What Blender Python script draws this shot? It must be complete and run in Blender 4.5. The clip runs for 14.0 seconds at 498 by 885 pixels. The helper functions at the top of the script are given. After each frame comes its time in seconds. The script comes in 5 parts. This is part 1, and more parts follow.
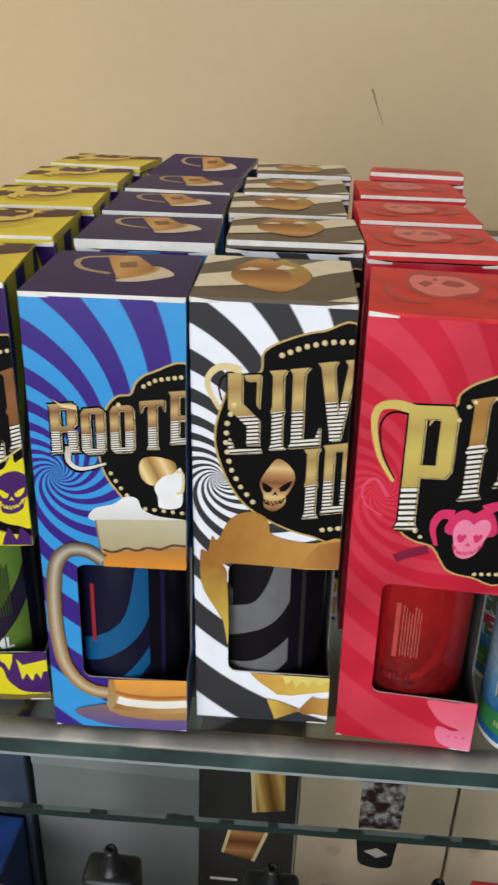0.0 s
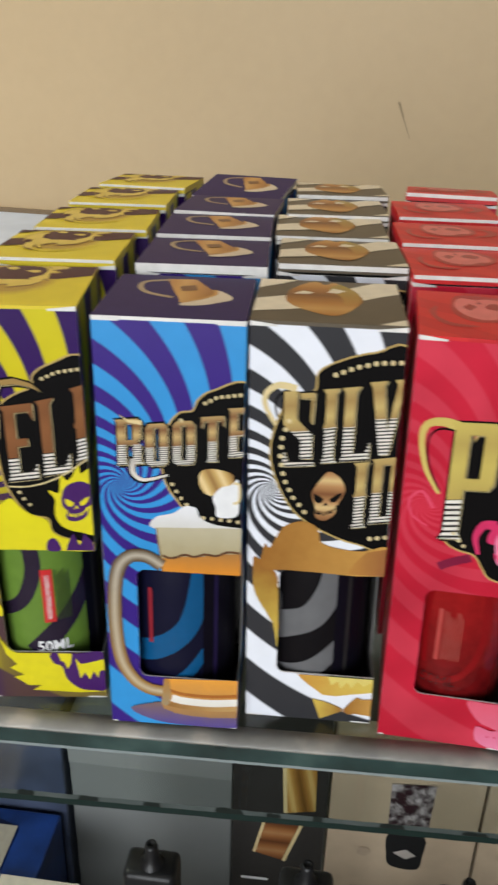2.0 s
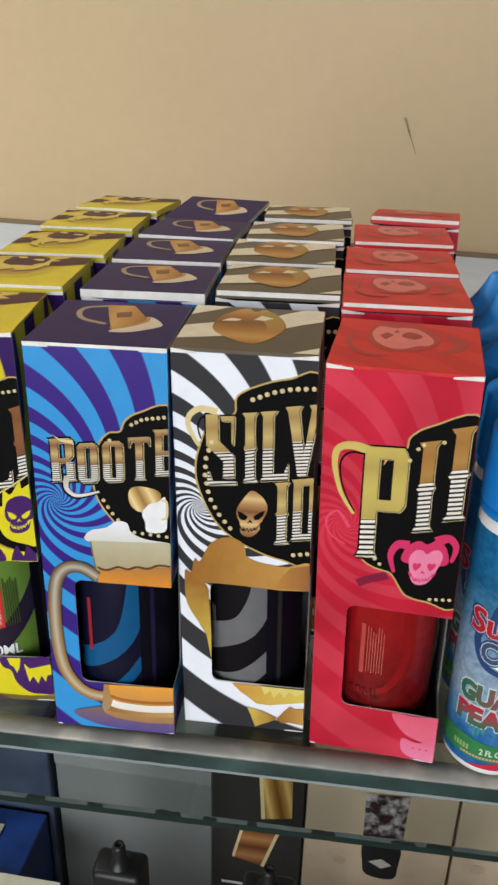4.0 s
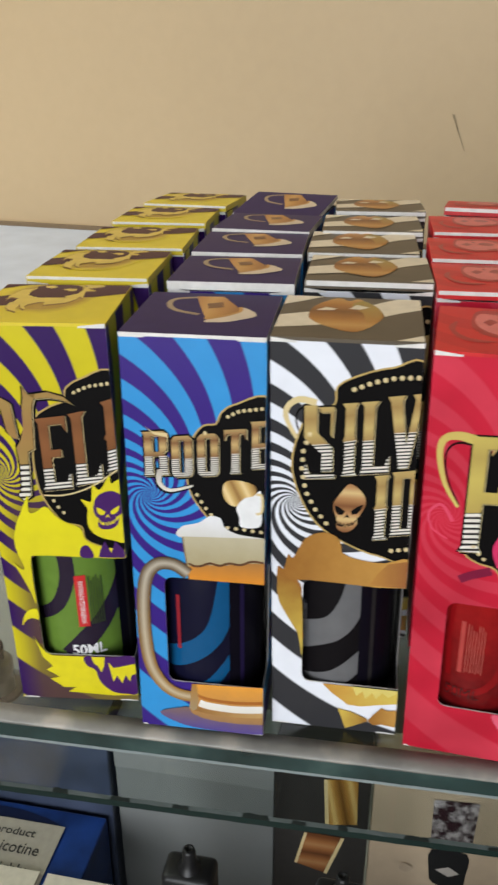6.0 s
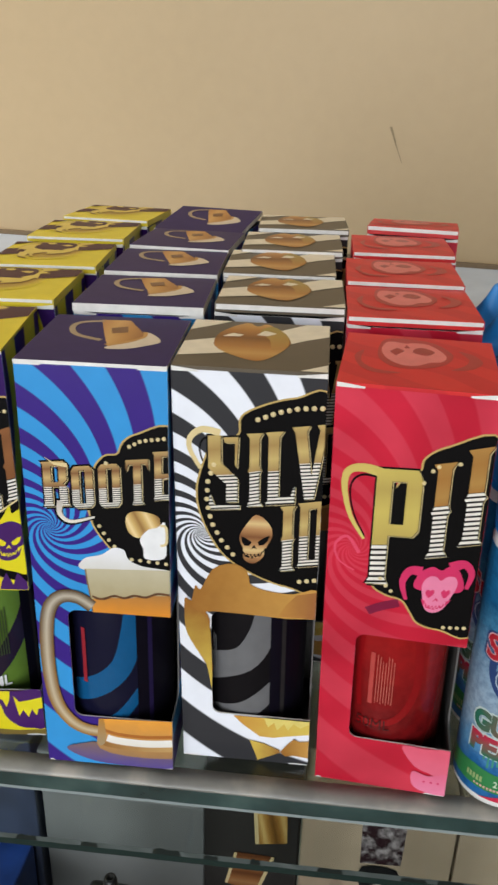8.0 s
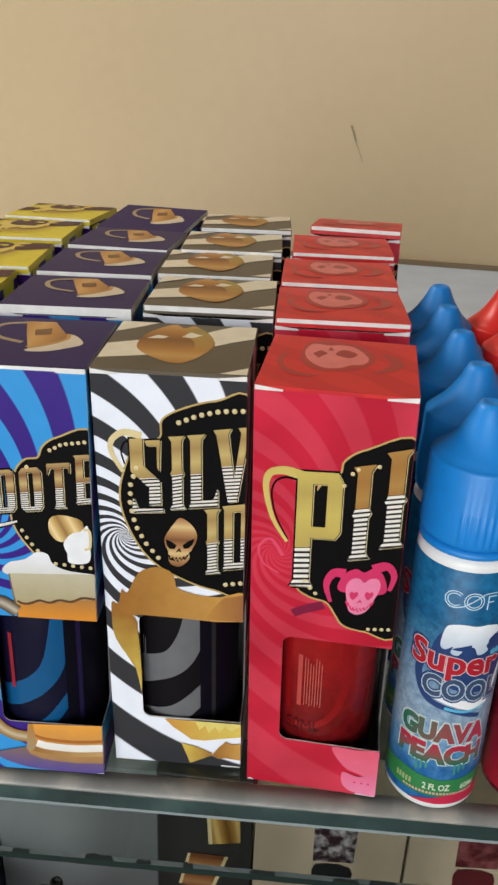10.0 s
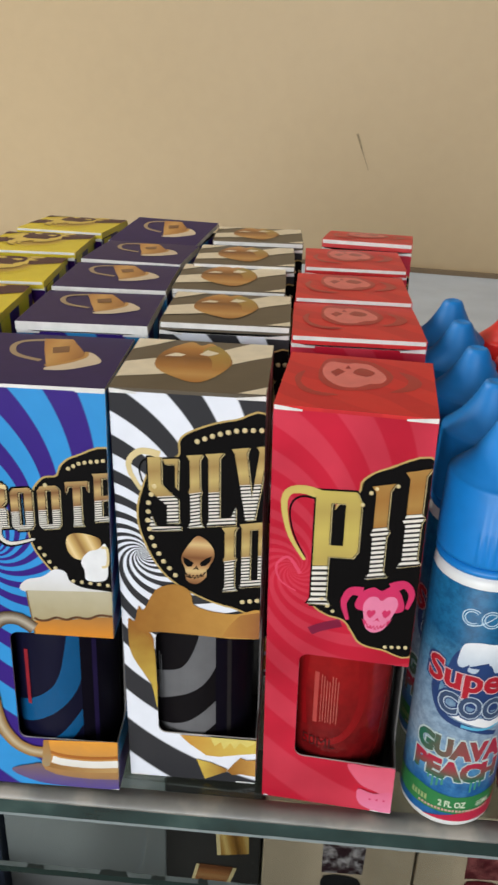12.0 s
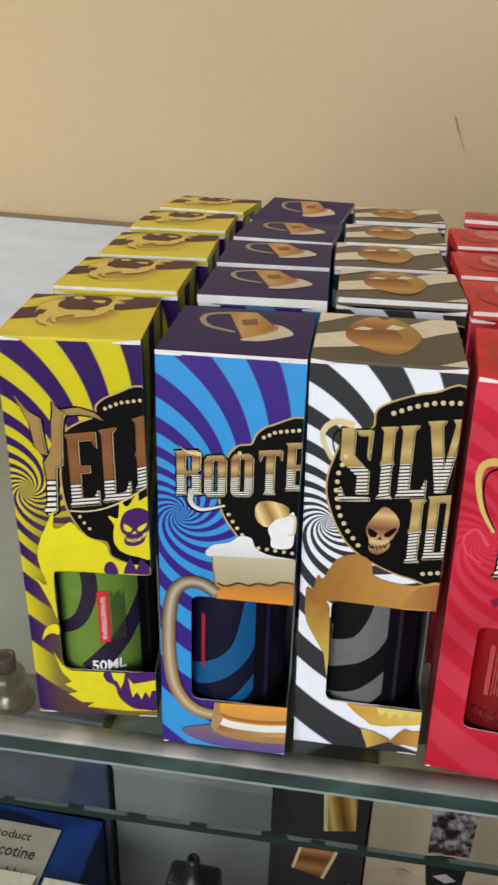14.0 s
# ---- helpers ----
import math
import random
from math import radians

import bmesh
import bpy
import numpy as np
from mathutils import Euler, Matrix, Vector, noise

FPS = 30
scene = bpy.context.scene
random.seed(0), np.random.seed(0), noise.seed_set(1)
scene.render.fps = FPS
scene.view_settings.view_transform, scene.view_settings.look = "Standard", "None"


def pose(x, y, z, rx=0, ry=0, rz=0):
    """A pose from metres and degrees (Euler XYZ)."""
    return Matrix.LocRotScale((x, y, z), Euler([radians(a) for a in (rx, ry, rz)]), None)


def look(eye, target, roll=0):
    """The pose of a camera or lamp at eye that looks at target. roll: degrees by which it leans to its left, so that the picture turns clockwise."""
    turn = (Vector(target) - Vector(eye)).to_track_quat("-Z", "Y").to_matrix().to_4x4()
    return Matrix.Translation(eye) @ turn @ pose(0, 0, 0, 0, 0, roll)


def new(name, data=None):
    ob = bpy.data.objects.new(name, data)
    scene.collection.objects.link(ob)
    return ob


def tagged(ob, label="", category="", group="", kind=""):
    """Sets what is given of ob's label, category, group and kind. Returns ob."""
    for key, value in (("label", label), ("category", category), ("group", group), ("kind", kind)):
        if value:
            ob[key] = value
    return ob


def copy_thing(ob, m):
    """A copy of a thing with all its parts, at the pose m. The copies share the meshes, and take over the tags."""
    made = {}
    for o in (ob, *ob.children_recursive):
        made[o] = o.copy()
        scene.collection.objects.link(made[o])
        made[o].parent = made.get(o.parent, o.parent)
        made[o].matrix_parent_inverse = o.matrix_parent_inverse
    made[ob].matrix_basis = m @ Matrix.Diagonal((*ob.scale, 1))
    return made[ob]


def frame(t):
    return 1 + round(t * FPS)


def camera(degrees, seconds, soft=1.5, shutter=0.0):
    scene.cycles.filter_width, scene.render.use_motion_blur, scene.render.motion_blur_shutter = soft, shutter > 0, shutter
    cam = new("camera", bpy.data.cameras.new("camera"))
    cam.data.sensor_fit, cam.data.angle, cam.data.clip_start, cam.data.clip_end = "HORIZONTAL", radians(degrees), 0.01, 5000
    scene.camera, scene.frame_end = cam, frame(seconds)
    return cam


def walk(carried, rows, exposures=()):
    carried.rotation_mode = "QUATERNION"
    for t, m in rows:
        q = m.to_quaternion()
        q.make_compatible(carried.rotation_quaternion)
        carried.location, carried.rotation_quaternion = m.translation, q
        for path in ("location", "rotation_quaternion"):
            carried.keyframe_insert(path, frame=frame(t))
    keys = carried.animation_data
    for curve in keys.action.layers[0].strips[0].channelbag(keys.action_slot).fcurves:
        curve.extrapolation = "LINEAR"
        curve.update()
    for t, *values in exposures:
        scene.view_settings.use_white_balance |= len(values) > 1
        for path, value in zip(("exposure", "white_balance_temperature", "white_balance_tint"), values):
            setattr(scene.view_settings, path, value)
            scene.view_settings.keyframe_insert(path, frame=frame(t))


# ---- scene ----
cam = camera(33.5, 14.0, soft=2.6, shutter=0.35)
PATH = [
    (0, (-0.0021, 0.0072, 1.3144), (-0.1596, 1.7904, 0.4225), 1.89),
    (0.5, (0.0169, 0.0065, 1.3157), (-0.1447, 1.7878, 0.4206), 1.91),
    (1, (0.0295, 0.0016, 1.3181), (-0.0621, 1.7878, 0.4232), 2.37),
    (1.5, (0.0253, -0.0030, 1.3215), (-0.0814, 1.7846, 0.4308), 1.58),
    (2, (-0.0114, -0.0057, 1.3226), (-0.2113, 1.7784, 0.4411), 1.61),
    (2.5, (-0.0253, -0.0068, 1.3216), (-0.2816, 1.7721, 0.4443), 1.51),
    (3, (-0.0235, -0.0106, 1.3222), (-0.3141, 1.7704, 0.4600), 0.75),
    (3.5, (-0.0067, -0.0106, 1.3237), (-0.3001, 1.7654, 0.4521), 0.93),
    (3.7, (0.0085, -0.0104, 1.3285), (-0.2695, 1.7684, 0.4575), 1.23),
    (4.22, (0.0244, -0.0108, 1.3328), (-0.2530, 1.7698, 0.4653), 1.29),
    (4.75, (0.0291, -0.0118, 1.3329), (-0.2753, 1.7674, 0.4718), 0.86),
    (5.28, (0.0244, -0.0122, 1.3305), (-0.3118, 1.7639, 0.4747), 0.32),
    (5.8, (0.0117, -0.0104, 1.3276), (-0.3374, 1.7633, 0.4718), 0.07),
    (6, (0.0008, -0.0099, 1.3259), (-0.3492, 1.7627, 0.4683), -0.07),
    (6.5, (-0.0190, -0.0041, 1.3227), (-0.3601, 1.7675, 0.4596), 0.12),
    (7, (-0.0162, 0.0011, 1.3218), (-0.3276, 1.7762, 0.4546), 0.77),
    (7.5, (-0.0001, 0.0001, 1.3275), (-0.2618, 1.7887, 0.4719), 1.48),
    (8, (0.0124, 0.0011, 1.3303), (-0.2209, 1.7967, 0.4811), 1.55),
    (8.5, (0.0258, 0.0041, 1.3306), (-0.2047, 1.7983, 0.4776), 1.30),
    (8.7, (0.0306, 0.0052, 1.3308), (-0.1988, 1.7989, 0.4763), 1.21),
    (9.22, (0.0342, 0.0061, 1.3311), (-0.1814, 1.8009, 0.4753), 1.34),
    (9.75, (0.0300, 0.0053, 1.3314), (-0.1581, 1.8035, 0.4765), 1.86),
    (10.28, (0.0240, 0.0042, 1.3320), (-0.1377, 1.8057, 0.4786), 2.38),
    (10.8, (0.0220, 0.0041, 1.3327), (-0.1291, 1.8069, 0.4801), 2.53),
    (11, (0.0238, 0.0042, 1.3338), (-0.1278, 1.8072, 0.4815), 2.67),
    (11.5, (0.0277, 0.0063, 1.3350), (-0.1295, 1.8088, 0.4826), 2.09),
    (12, (0.0220, 0.0053, 1.3354), (-0.1565, 1.8092, 0.4902), 2.15),
    (12.5, (0.0150, -0.0072, 1.3351), (-0.1927, 1.7928, 0.4884), 2.18),
    (13, (0.0119, -0.0088, 1.3326), (-0.1910, 1.7834, 0.4685), 2.03),
    (13.5, (-0.0059, -0.0019, 1.3308), (-0.2562, 1.7822, 0.4624), 1.40),
    (14, (-0.0156, -0.0064, 1.3317), (-0.3202, 1.7663, 0.4573), 1.60),
]
walk(cam, [(t, look(eye, target, roll)) for t, eye, target, roll in PATH])

# ---- world and light ----
world = bpy.data.worlds.new("world")
scene.world = world
world.use_nodes = True
sky = world.node_tree.nodes.new("ShaderNodeTexSky")
sky.sky_type = "NISHITA"
sky.sun_disc = False
sky.sun_elevation = radians(40)
sky.sun_rotation = radians(200)
world.node_tree.links.new(sky.outputs[0], world.node_tree.nodes["Background"].inputs[0])
world.node_tree.nodes["Background"].inputs[1].default_value = 0.1


def area_lamp(name, at, to, sx, sy, power, color):
    lamp = bpy.data.lights.new(name, "AREA")
    lamp.shape, lamp.size, lamp.size_y, lamp.energy, lamp.color = "RECTANGLE", sx, sy, power, color
    ob = new(name, lamp)
    ob.matrix_world = look(at, to)
    return ob


# daylight in the shop-front opening behind the viewer, warm ceiling panel above the room
area_lamp("daylight", (-0.40, -1.96, 1.60), (-0.30, 0.3, 1.25), 1.6, 1.5, 54, (0.93, 0.965, 1.0))
area_lamp("ceiling_light", (-1.70, 0.50, 2.66), (-1.70, 0.50, 0), 0.9, 0.5, 39, (1.0, 0.965, 0.88))

# ---- materials ----
SHELF = 1.1145
W, D, H = 0.0420, 0.0425, 0.1377
# sideways and backward lean of each kind per metre of height
LEAN = {"yellow": (-0.0108, 0.0009), "blue": (-0.0016, 0.0293), "white": (-0.0145, -0.0129), "red": (-0.0169, -0.0183)}
TALL = 1.0137


class Nodes:
    """Small builder for node materials."""

    def __init__(self, name, rough=0.5, metal=0.0):
        self.mat = bpy.data.materials.new(name)
        self.mat.use_nodes = True
        self.tree = self.mat.node_tree
        self.bsdf = self.tree.nodes["Principled BSDF"]
        self.bsdf.inputs["Roughness"].default_value = rough
        self.bsdf.inputs["Metallic"].default_value = metal
        self.coord = self.tree.nodes.new("ShaderNodeTexCoord")

    def put(self, socket, value):
        if isinstance(value, bpy.types.NodeSocket):
            self.tree.links.new(value, socket)
        else:
            socket.default_value = value

    def math(self, op, a, b=0.0, c=0.0):
        n = self.tree.nodes.new("ShaderNodeMath")
        n.operation = op
        for k, v in enumerate((a, b, c)):
            self.put(n.inputs[k], v)
        return n.outputs[0]

    def xyz(self, kind="Object"):
        n = self.tree.nodes.new("ShaderNodeSeparateXYZ")
        self.tree.links.new(self.coord.outputs[kind], n.inputs[0])
        return n.outputs

    def noise(self, scale, detail=3.0, kind="Object", rough=0.5):
        n = self.tree.nodes.new("ShaderNodeTexNoise")
        n.inputs["Scale"].default_value, n.inputs["Detail"].default_value = scale, detail
        n.inputs["Roughness"].default_value = rough
        self.tree.links.new(self.coord.outputs[kind], n.inputs["Vector"])
        return n.outputs["Fac"]

    def ramp(self, fac, stops, mode="LINEAR"):
        n = self.tree.nodes.new("ShaderNodeValToRGB")
        n.color_ramp.interpolation = mode
        while len(n.color_ramp.elements) < len(stops):
            n.color_ramp.elements.new(0.5)
        for e, (p, c) in zip(n.color_ramp.elements, stops):
            e.position, e.color = p, (*c, 1)
        self.put(n.inputs[0], fac)
        return n.outputs[0]

    def mix(self, fac, a, b, mode="MIX"):
        n = self.tree.nodes.new("ShaderNodeMix")
        n.data_type, n.blend_type = "RGBA", mode
        self.put(n.inputs["Factor"], fac)
        for key, v in (("A", a), ("B", b)):
            for sock in n.inputs:
                if sock.name == key and sock.type == "RGBA":
                    self.put(sock, (*v, 1) if isinstance(v, tuple) else v)
        return [o for o in n.outputs if o.type == "RGBA"][0]

    def bump(self, height, strength=0.2, distance=0.001):
        n = self.tree.nodes.new("ShaderNodeBump")
        n.inputs["Strength"].default_value, n.inputs["Distance"].default_value = strength, distance
        self.put(n.inputs["Height"], height)
        self.tree.links.new(n.outputs[0], self.bsdf.inputs["Normal"])

    def color(self, value):
        self.put(self.bsdf.inputs["Base Color"], (*value, 1) if isinstance(value, tuple) else value)
        return self.mat


def printed(n, col, amount=0.06):
    """Slight ink and card unevenness over a printed colour."""
    f = n.ramp(n.noise(140, 3), [(0.3, (1 - amount,) * 3), (0.7, (1.0,) * 3)])
    n.bump(n.noise(160, 2), 0.05, 0.0006)
    n.bsdf.inputs["Specular IOR Level"].default_value = 0.22
    return n.color(n.mix(1.0, col, f, "MULTIPLY"))


def plain(name, col, rough=0.4, metal=0.0, amount=0.12, scale=200, gloss=0.35):
    n = Nodes(name, rough, metal)
    n.bsdf.inputs["Specular IOR Level"].default_value = gloss
    f = n.ramp(n.noise(scale, 4), [(0.3, (1 - amount,) * 3), (0.7, (1.0,) * 3)])
    return n.color(n.mix(1.0, col, f, "MULTIPLY"))


def swirl(name, a, b, cx, cz, lean, arms=13, twist=2.6, rough=0.3, phase=0.0, shade=None, tone=0.0):
    """Two inks in a spiral burst about (cx, cz), wrapped round the carton's corners."""
    n = Nodes(name, rough)
    x, y, z = n.xyz()
    skew = n.math("MULTIPLY_ADD", z, sum(lean) * TALL, cx)
    u = n.math("SUBTRACT", n.math("ADD", x, y), skew)
    v = n.math("SUBTRACT", z, cz)
    r = n.math("SQRT", n.math("ADD", n.math("MULTIPLY", u, u), n.math("MULTIPLY", v, v)))
    turn = n.math("MULTIPLY", n.math("ARCTAN2", v, u), arms / (2 * math.pi))
    s = n.math("SUBTRACT", turn, n.math("MULTIPLY", n.math("LOGARITHM", n.math("ADD", r, 0.0004), math.e), twist))
    f = n.math("FRACT", n.math("ADD", s, phase))
    tri = n.math("ABSOLUTE", n.math("SUBTRACT", f, 0.5))
    col = n.ramp(tri, [(0.235, a), (0.265, b)])
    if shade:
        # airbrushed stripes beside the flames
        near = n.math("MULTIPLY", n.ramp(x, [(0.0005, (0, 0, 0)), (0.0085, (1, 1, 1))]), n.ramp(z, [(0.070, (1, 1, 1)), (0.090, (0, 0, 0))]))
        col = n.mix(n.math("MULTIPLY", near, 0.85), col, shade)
    if tone:
        col = n.mix(1.0, col, n.ramp(n.noise(26, 2), [(0.35, (tone, tone * 0.8, tone * 0.85)), (0.62, (1, 1, 1))]), "MULTIPLY")
    return printed(n, col)


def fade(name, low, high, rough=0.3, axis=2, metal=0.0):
    """A printed picture, or the red bottle body, that runs from one colour to another over its height."""
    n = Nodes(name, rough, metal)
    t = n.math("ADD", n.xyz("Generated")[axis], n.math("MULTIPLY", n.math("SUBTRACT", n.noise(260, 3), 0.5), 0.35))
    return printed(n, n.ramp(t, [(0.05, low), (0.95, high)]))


def sheen(name, dark, mid, light, axis=0, rough=0.3, bands=1.6):
    """Printed metal: soft light and dark bands across the picture."""
    n = Nodes(name, rough)
    t = n.math("FRACT", n.math("MULTIPLY", n.math("ADD", n.xyz("Generated")[axis], n.math("MULTIPLY", n.xyz("Generated")[2], 0.4)), bands))
    return printed(n, n.ramp(t, [(0.0, dark), (0.3, mid), (0.5, light), (0.7, mid), (1.0, dark)]))


def letter_ink(name, top, mid, cut=0.42):
    """Gold above, fine pale lines below."""
    n = Nodes(name, 0.3)
    g = n.xyz("Generated")
    t = n.math("SUBTRACT", g[2], n.math("MULTIPLY", g[0], 0.05))
    lines = n.ramp(n.math("FRACT", n.math("MULTIPLY", t, 21)), [(0.0, (0.012, 0.009, 0.008)), (0.42, (0.78, 0.74, 0.66))], "CONSTANT")
    gold = n.ramp(t, [(cut, mid), (0.62, top), (0.8, mid), (1.0, top)])
    return printed(n, n.mix(n.math("GREATER_THAN", t, cut), lines, gold))


PAPER = plain("cut_card_edge", (0.82, 0.80, 0.76), 0.7, amount=0.2)
# inner card darkened: the shade inside a carton is put into its colour
SHADED_INSIDE = plain("shaded_carton_inside", (0.12, 0.115, 0.11), 0.8)
BLACK = plain("black_ink", (0.004, 0.0035, 0.0035), 0.5, gloss=0.06)
GOLD = plain("gold_ink", (0.52, 0.36, 0.12), 0.3)
PALE_GOLD = plain("pale_gold_ink", (0.72, 0.58, 0.30), 0.3)
WHITE = plain("white_ink", (0.82, 0.82, 0.82), 0.35)
RED_INK = plain("red_ink", (0.62, 0.03, 0.04), 0.35)

YELLOW, PURPLE = (0.61, 0.52, 0.012), (0.030, 0.005, 0.092)
BLUE, INDIGO = (0.036, 0.285, 0.64), (0.040, 0.015, 0.20)
SKINS = {
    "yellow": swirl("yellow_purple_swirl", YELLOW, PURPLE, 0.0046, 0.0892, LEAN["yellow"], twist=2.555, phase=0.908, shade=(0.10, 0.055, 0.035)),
    "blue": swirl("blue_purple_swirl", BLUE, INDIGO, 0.0064, 0.0884, LEAN["blue"], twist=2.547, phase=0.272),
    "white": swirl("white_grey_swirl", (0.80, 0.82, 0.88), (0.034, 0.034, 0.038), 0.0071, 0.0878, LEAN["white"], twist=2.688, phase=0.335),
    "red": swirl("red_swirl", (0.59, 0.017, 0.045), (0.64, 0.044, 0.078), 0.0072, 0.0891, LEAN["red"], twist=2.662, phase=0.385, tone=0.68),
}


def lid_bands(name, a, b, scale, tilt, rough=0.4, wave=0.9, start=0.0, soft=0.02, share=0.25):
    n = Nodes(name, rough)
    x, y, z = n.xyz()
    t = n.math("ADD", n.math("MULTIPLY", x, math.sin(tilt) * scale), n.math("MULTIPLY", y, math.cos(tilt) * scale))
    t = n.math("ADD", t, n.math("MULTIPLY_ADD", n.noise(30, 1), wave, start))
    tri = n.math("ABSOLUTE", n.math("SUBTRACT", n.math("FRACT", t), 0.5))
    return printed(n, n.ramp(tri, [(share - soft, a), (share + soft, b)]))


LIDS = {
    "yellow": plain("yellow_lid", (0.70, 0.55, 0.02), 0.4, amount=0.16, scale=60),
    "blue": plain("indigo_lid", (0.030, 0.017, 0.085), 0.45, gloss=0.12),
    "white": plain("olive_lid", (0.105, 0.080, 0.050), 0.4, amount=0.25, scale=50),
    "red": lid_bands("red_lid", (0.62, 0.025, 0.025), (0.54, 0.018, 0.022), 60, 0.6),
}

# ---- mesh helpers ----


def part(name, bm, mats, parent=None, label="", m=None, smooth=False):
    """Links a bmesh as one mesh object under a thing or a part."""
    me = bpy.data.meshes.new(name)
    bm.normal_update()
    bm.to_mesh(me)
    bm.free()
    for mat in mats if isinstance(mats, (list, tuple)) else [mats]:
        me.materials.append(mat)
    if smooth:
        me.shade_smooth()
    ob = new(name, me)
    if parent is not None:
        ob.parent = parent
    if m is not None:
        ob.matrix_basis = m
    if label:
        tagged(ob, label)
    return ob


def box_bm(x0, x1, y0, y1, z0, z1, bevel=0.0, segments=2, bm=None):
    bm = bm or bmesh.new()
    got = bmesh.ops.create_cube(bm, size=1, matrix=Matrix.LocRotScale(((x0 + x1) / 2, (y0 + y1) / 2, (z0 + z1) / 2), None, (x1 - x0, y1 - y0, z1 - z0)))
    if bevel:
        edges = list({e for v in got["verts"] for e in v.link_edges})
        bmesh.ops.bevel(bm, geom=edges, offset=bevel, segments=segments, affect="EDGES", profile=0.5)
    return bm


def lathe(profile, steps=40, bm=None, wobble=None):
    """Turns (radius, height) pairs about z."""
    bm = bm or bmesh.new()
    rings = []
    for k, (r, z) in enumerate(profile):
        if r < 1e-6:
            rings.append([bm.verts.new((0, 0, z))])
            continue
        ring = []
        for j in range(steps):
            a = 2 * math.pi * j / steps
            q = r + (wobble(k, j) if wobble else 0)
            ring.append(bm.verts.new((q * math.cos(a), q * math.sin(a), z)))
        rings.append(ring)
    for p, q in zip(rings, rings[1:]):
        for j in range(steps):
            i = (j + 1) % steps
            if len(p) == 1 and len(q) > 1:
                bm.faces.new((p[0], q[j], q[i]))
            elif len(q) == 1 and len(p) > 1:
                bm.faces.new((p[j], p[i], q[0]))
            elif len(p) > 1:
                bm.faces.new((p[j], p[i], q[i], q[j]))
    bmesh.ops.recalc_face_normals(bm, faces=bm.faces)
    return bm


def spline(points, n=6):
    """A smooth closed outline through a few points."""
    out, k = [], len(points)
    for i in range(k):
        p0, p1, p2, p3 = (Vector((*points[(i + j) % k], 0)) for j in (-1, 0, 1, 2))
        for s in range(n):
            t = s / n
            v = 0.5 * (2 * p1 + (p2 - p0) * t + (2 * p0 - 5 * p1 + 4 * p2 - p3) * t * t + (3 * p1 - p0 - 3 * p2 + p3) * t ** 3)
            out.append((v.x, v.y))
    return out


MM = 0.001


def flat(polys, depth, clip=None, bm=None):
    """Printed shapes, in millimetres on the carton's front, a hair proud of it."""
    bm = bm or bmesh.new()
    for pts in polys:
        f = bm.faces.new([bm.verts.new((x * MM, -depth * MM, z * MM)) for x, z in pts])
        f.normal_update()
        if f.normal.y > 0:
            f.normal_flip()
    bmesh.ops.remove_doubles(bm, verts=bm.verts, dist=1e-6)
    bmesh.ops.triangulate(bm, faces=[f for f in bm.faces if len(f.verts) > 4])
    if clip is not None:
        bmesh.ops.bisect_plane(bm, geom=bm.verts[:] + bm.edges[:] + bm.faces[:], plane_co=(clip * MM, 0, 0), plane_no=(1, 0, 0), clear_outer=True)
        bmesh.ops.bisect_plane(bm, geom=bm.verts[:] + bm.edges[:] + bm.faces[:], plane_co=(0.1 * MM, 0, 0), plane_no=(-1, 0, 0), clear_outer=True)
    return bm


def band(center, width, n=6, taper=0.0):
    """A strip of even width along a smooth open line."""
    line = []
    for i in range(len(center) - 1):
        p0, p1, p2, p3 = (Vector((*center[max(0, min(len(center) - 1, i + j))], 0)) for j in (-1, 0, 1, 2))
        for s in range(n):
            t = s / n
            line.append(0.5 * (2 * p1 + (p2 - p0) * t + (2 * p0 - 5 * p1 + 4 * p2 - p3) * t * t + (3 * p1 - p0 - 3 * p2 + p3) * t ** 3))
    line.append(Vector((*center[-1], 0)))
    quads = []
    left, right = [], []
    for i, p in enumerate(line):
        d = (line[min(i + 1, len(line) - 1)] - line[max(i - 1, 0)]).normalized()
        w = width / 2 * (1 - taper * i / len(line))
        left.append((p.x - d.y * w, p.y + d.x * w))
        right.append((p.x + d.y * w, p.y - d.x * w))
    for i in range(len(line) - 1):
        quads.append((left[i], left[i + 1], right[i + 1], right[i]))
    return quads


def disc(x, z, r, n=10):
    return [(x + r * math.cos(2 * math.pi * k / n), z + r * math.sin(2 * math.pi * k / n)) for k in range(n)]


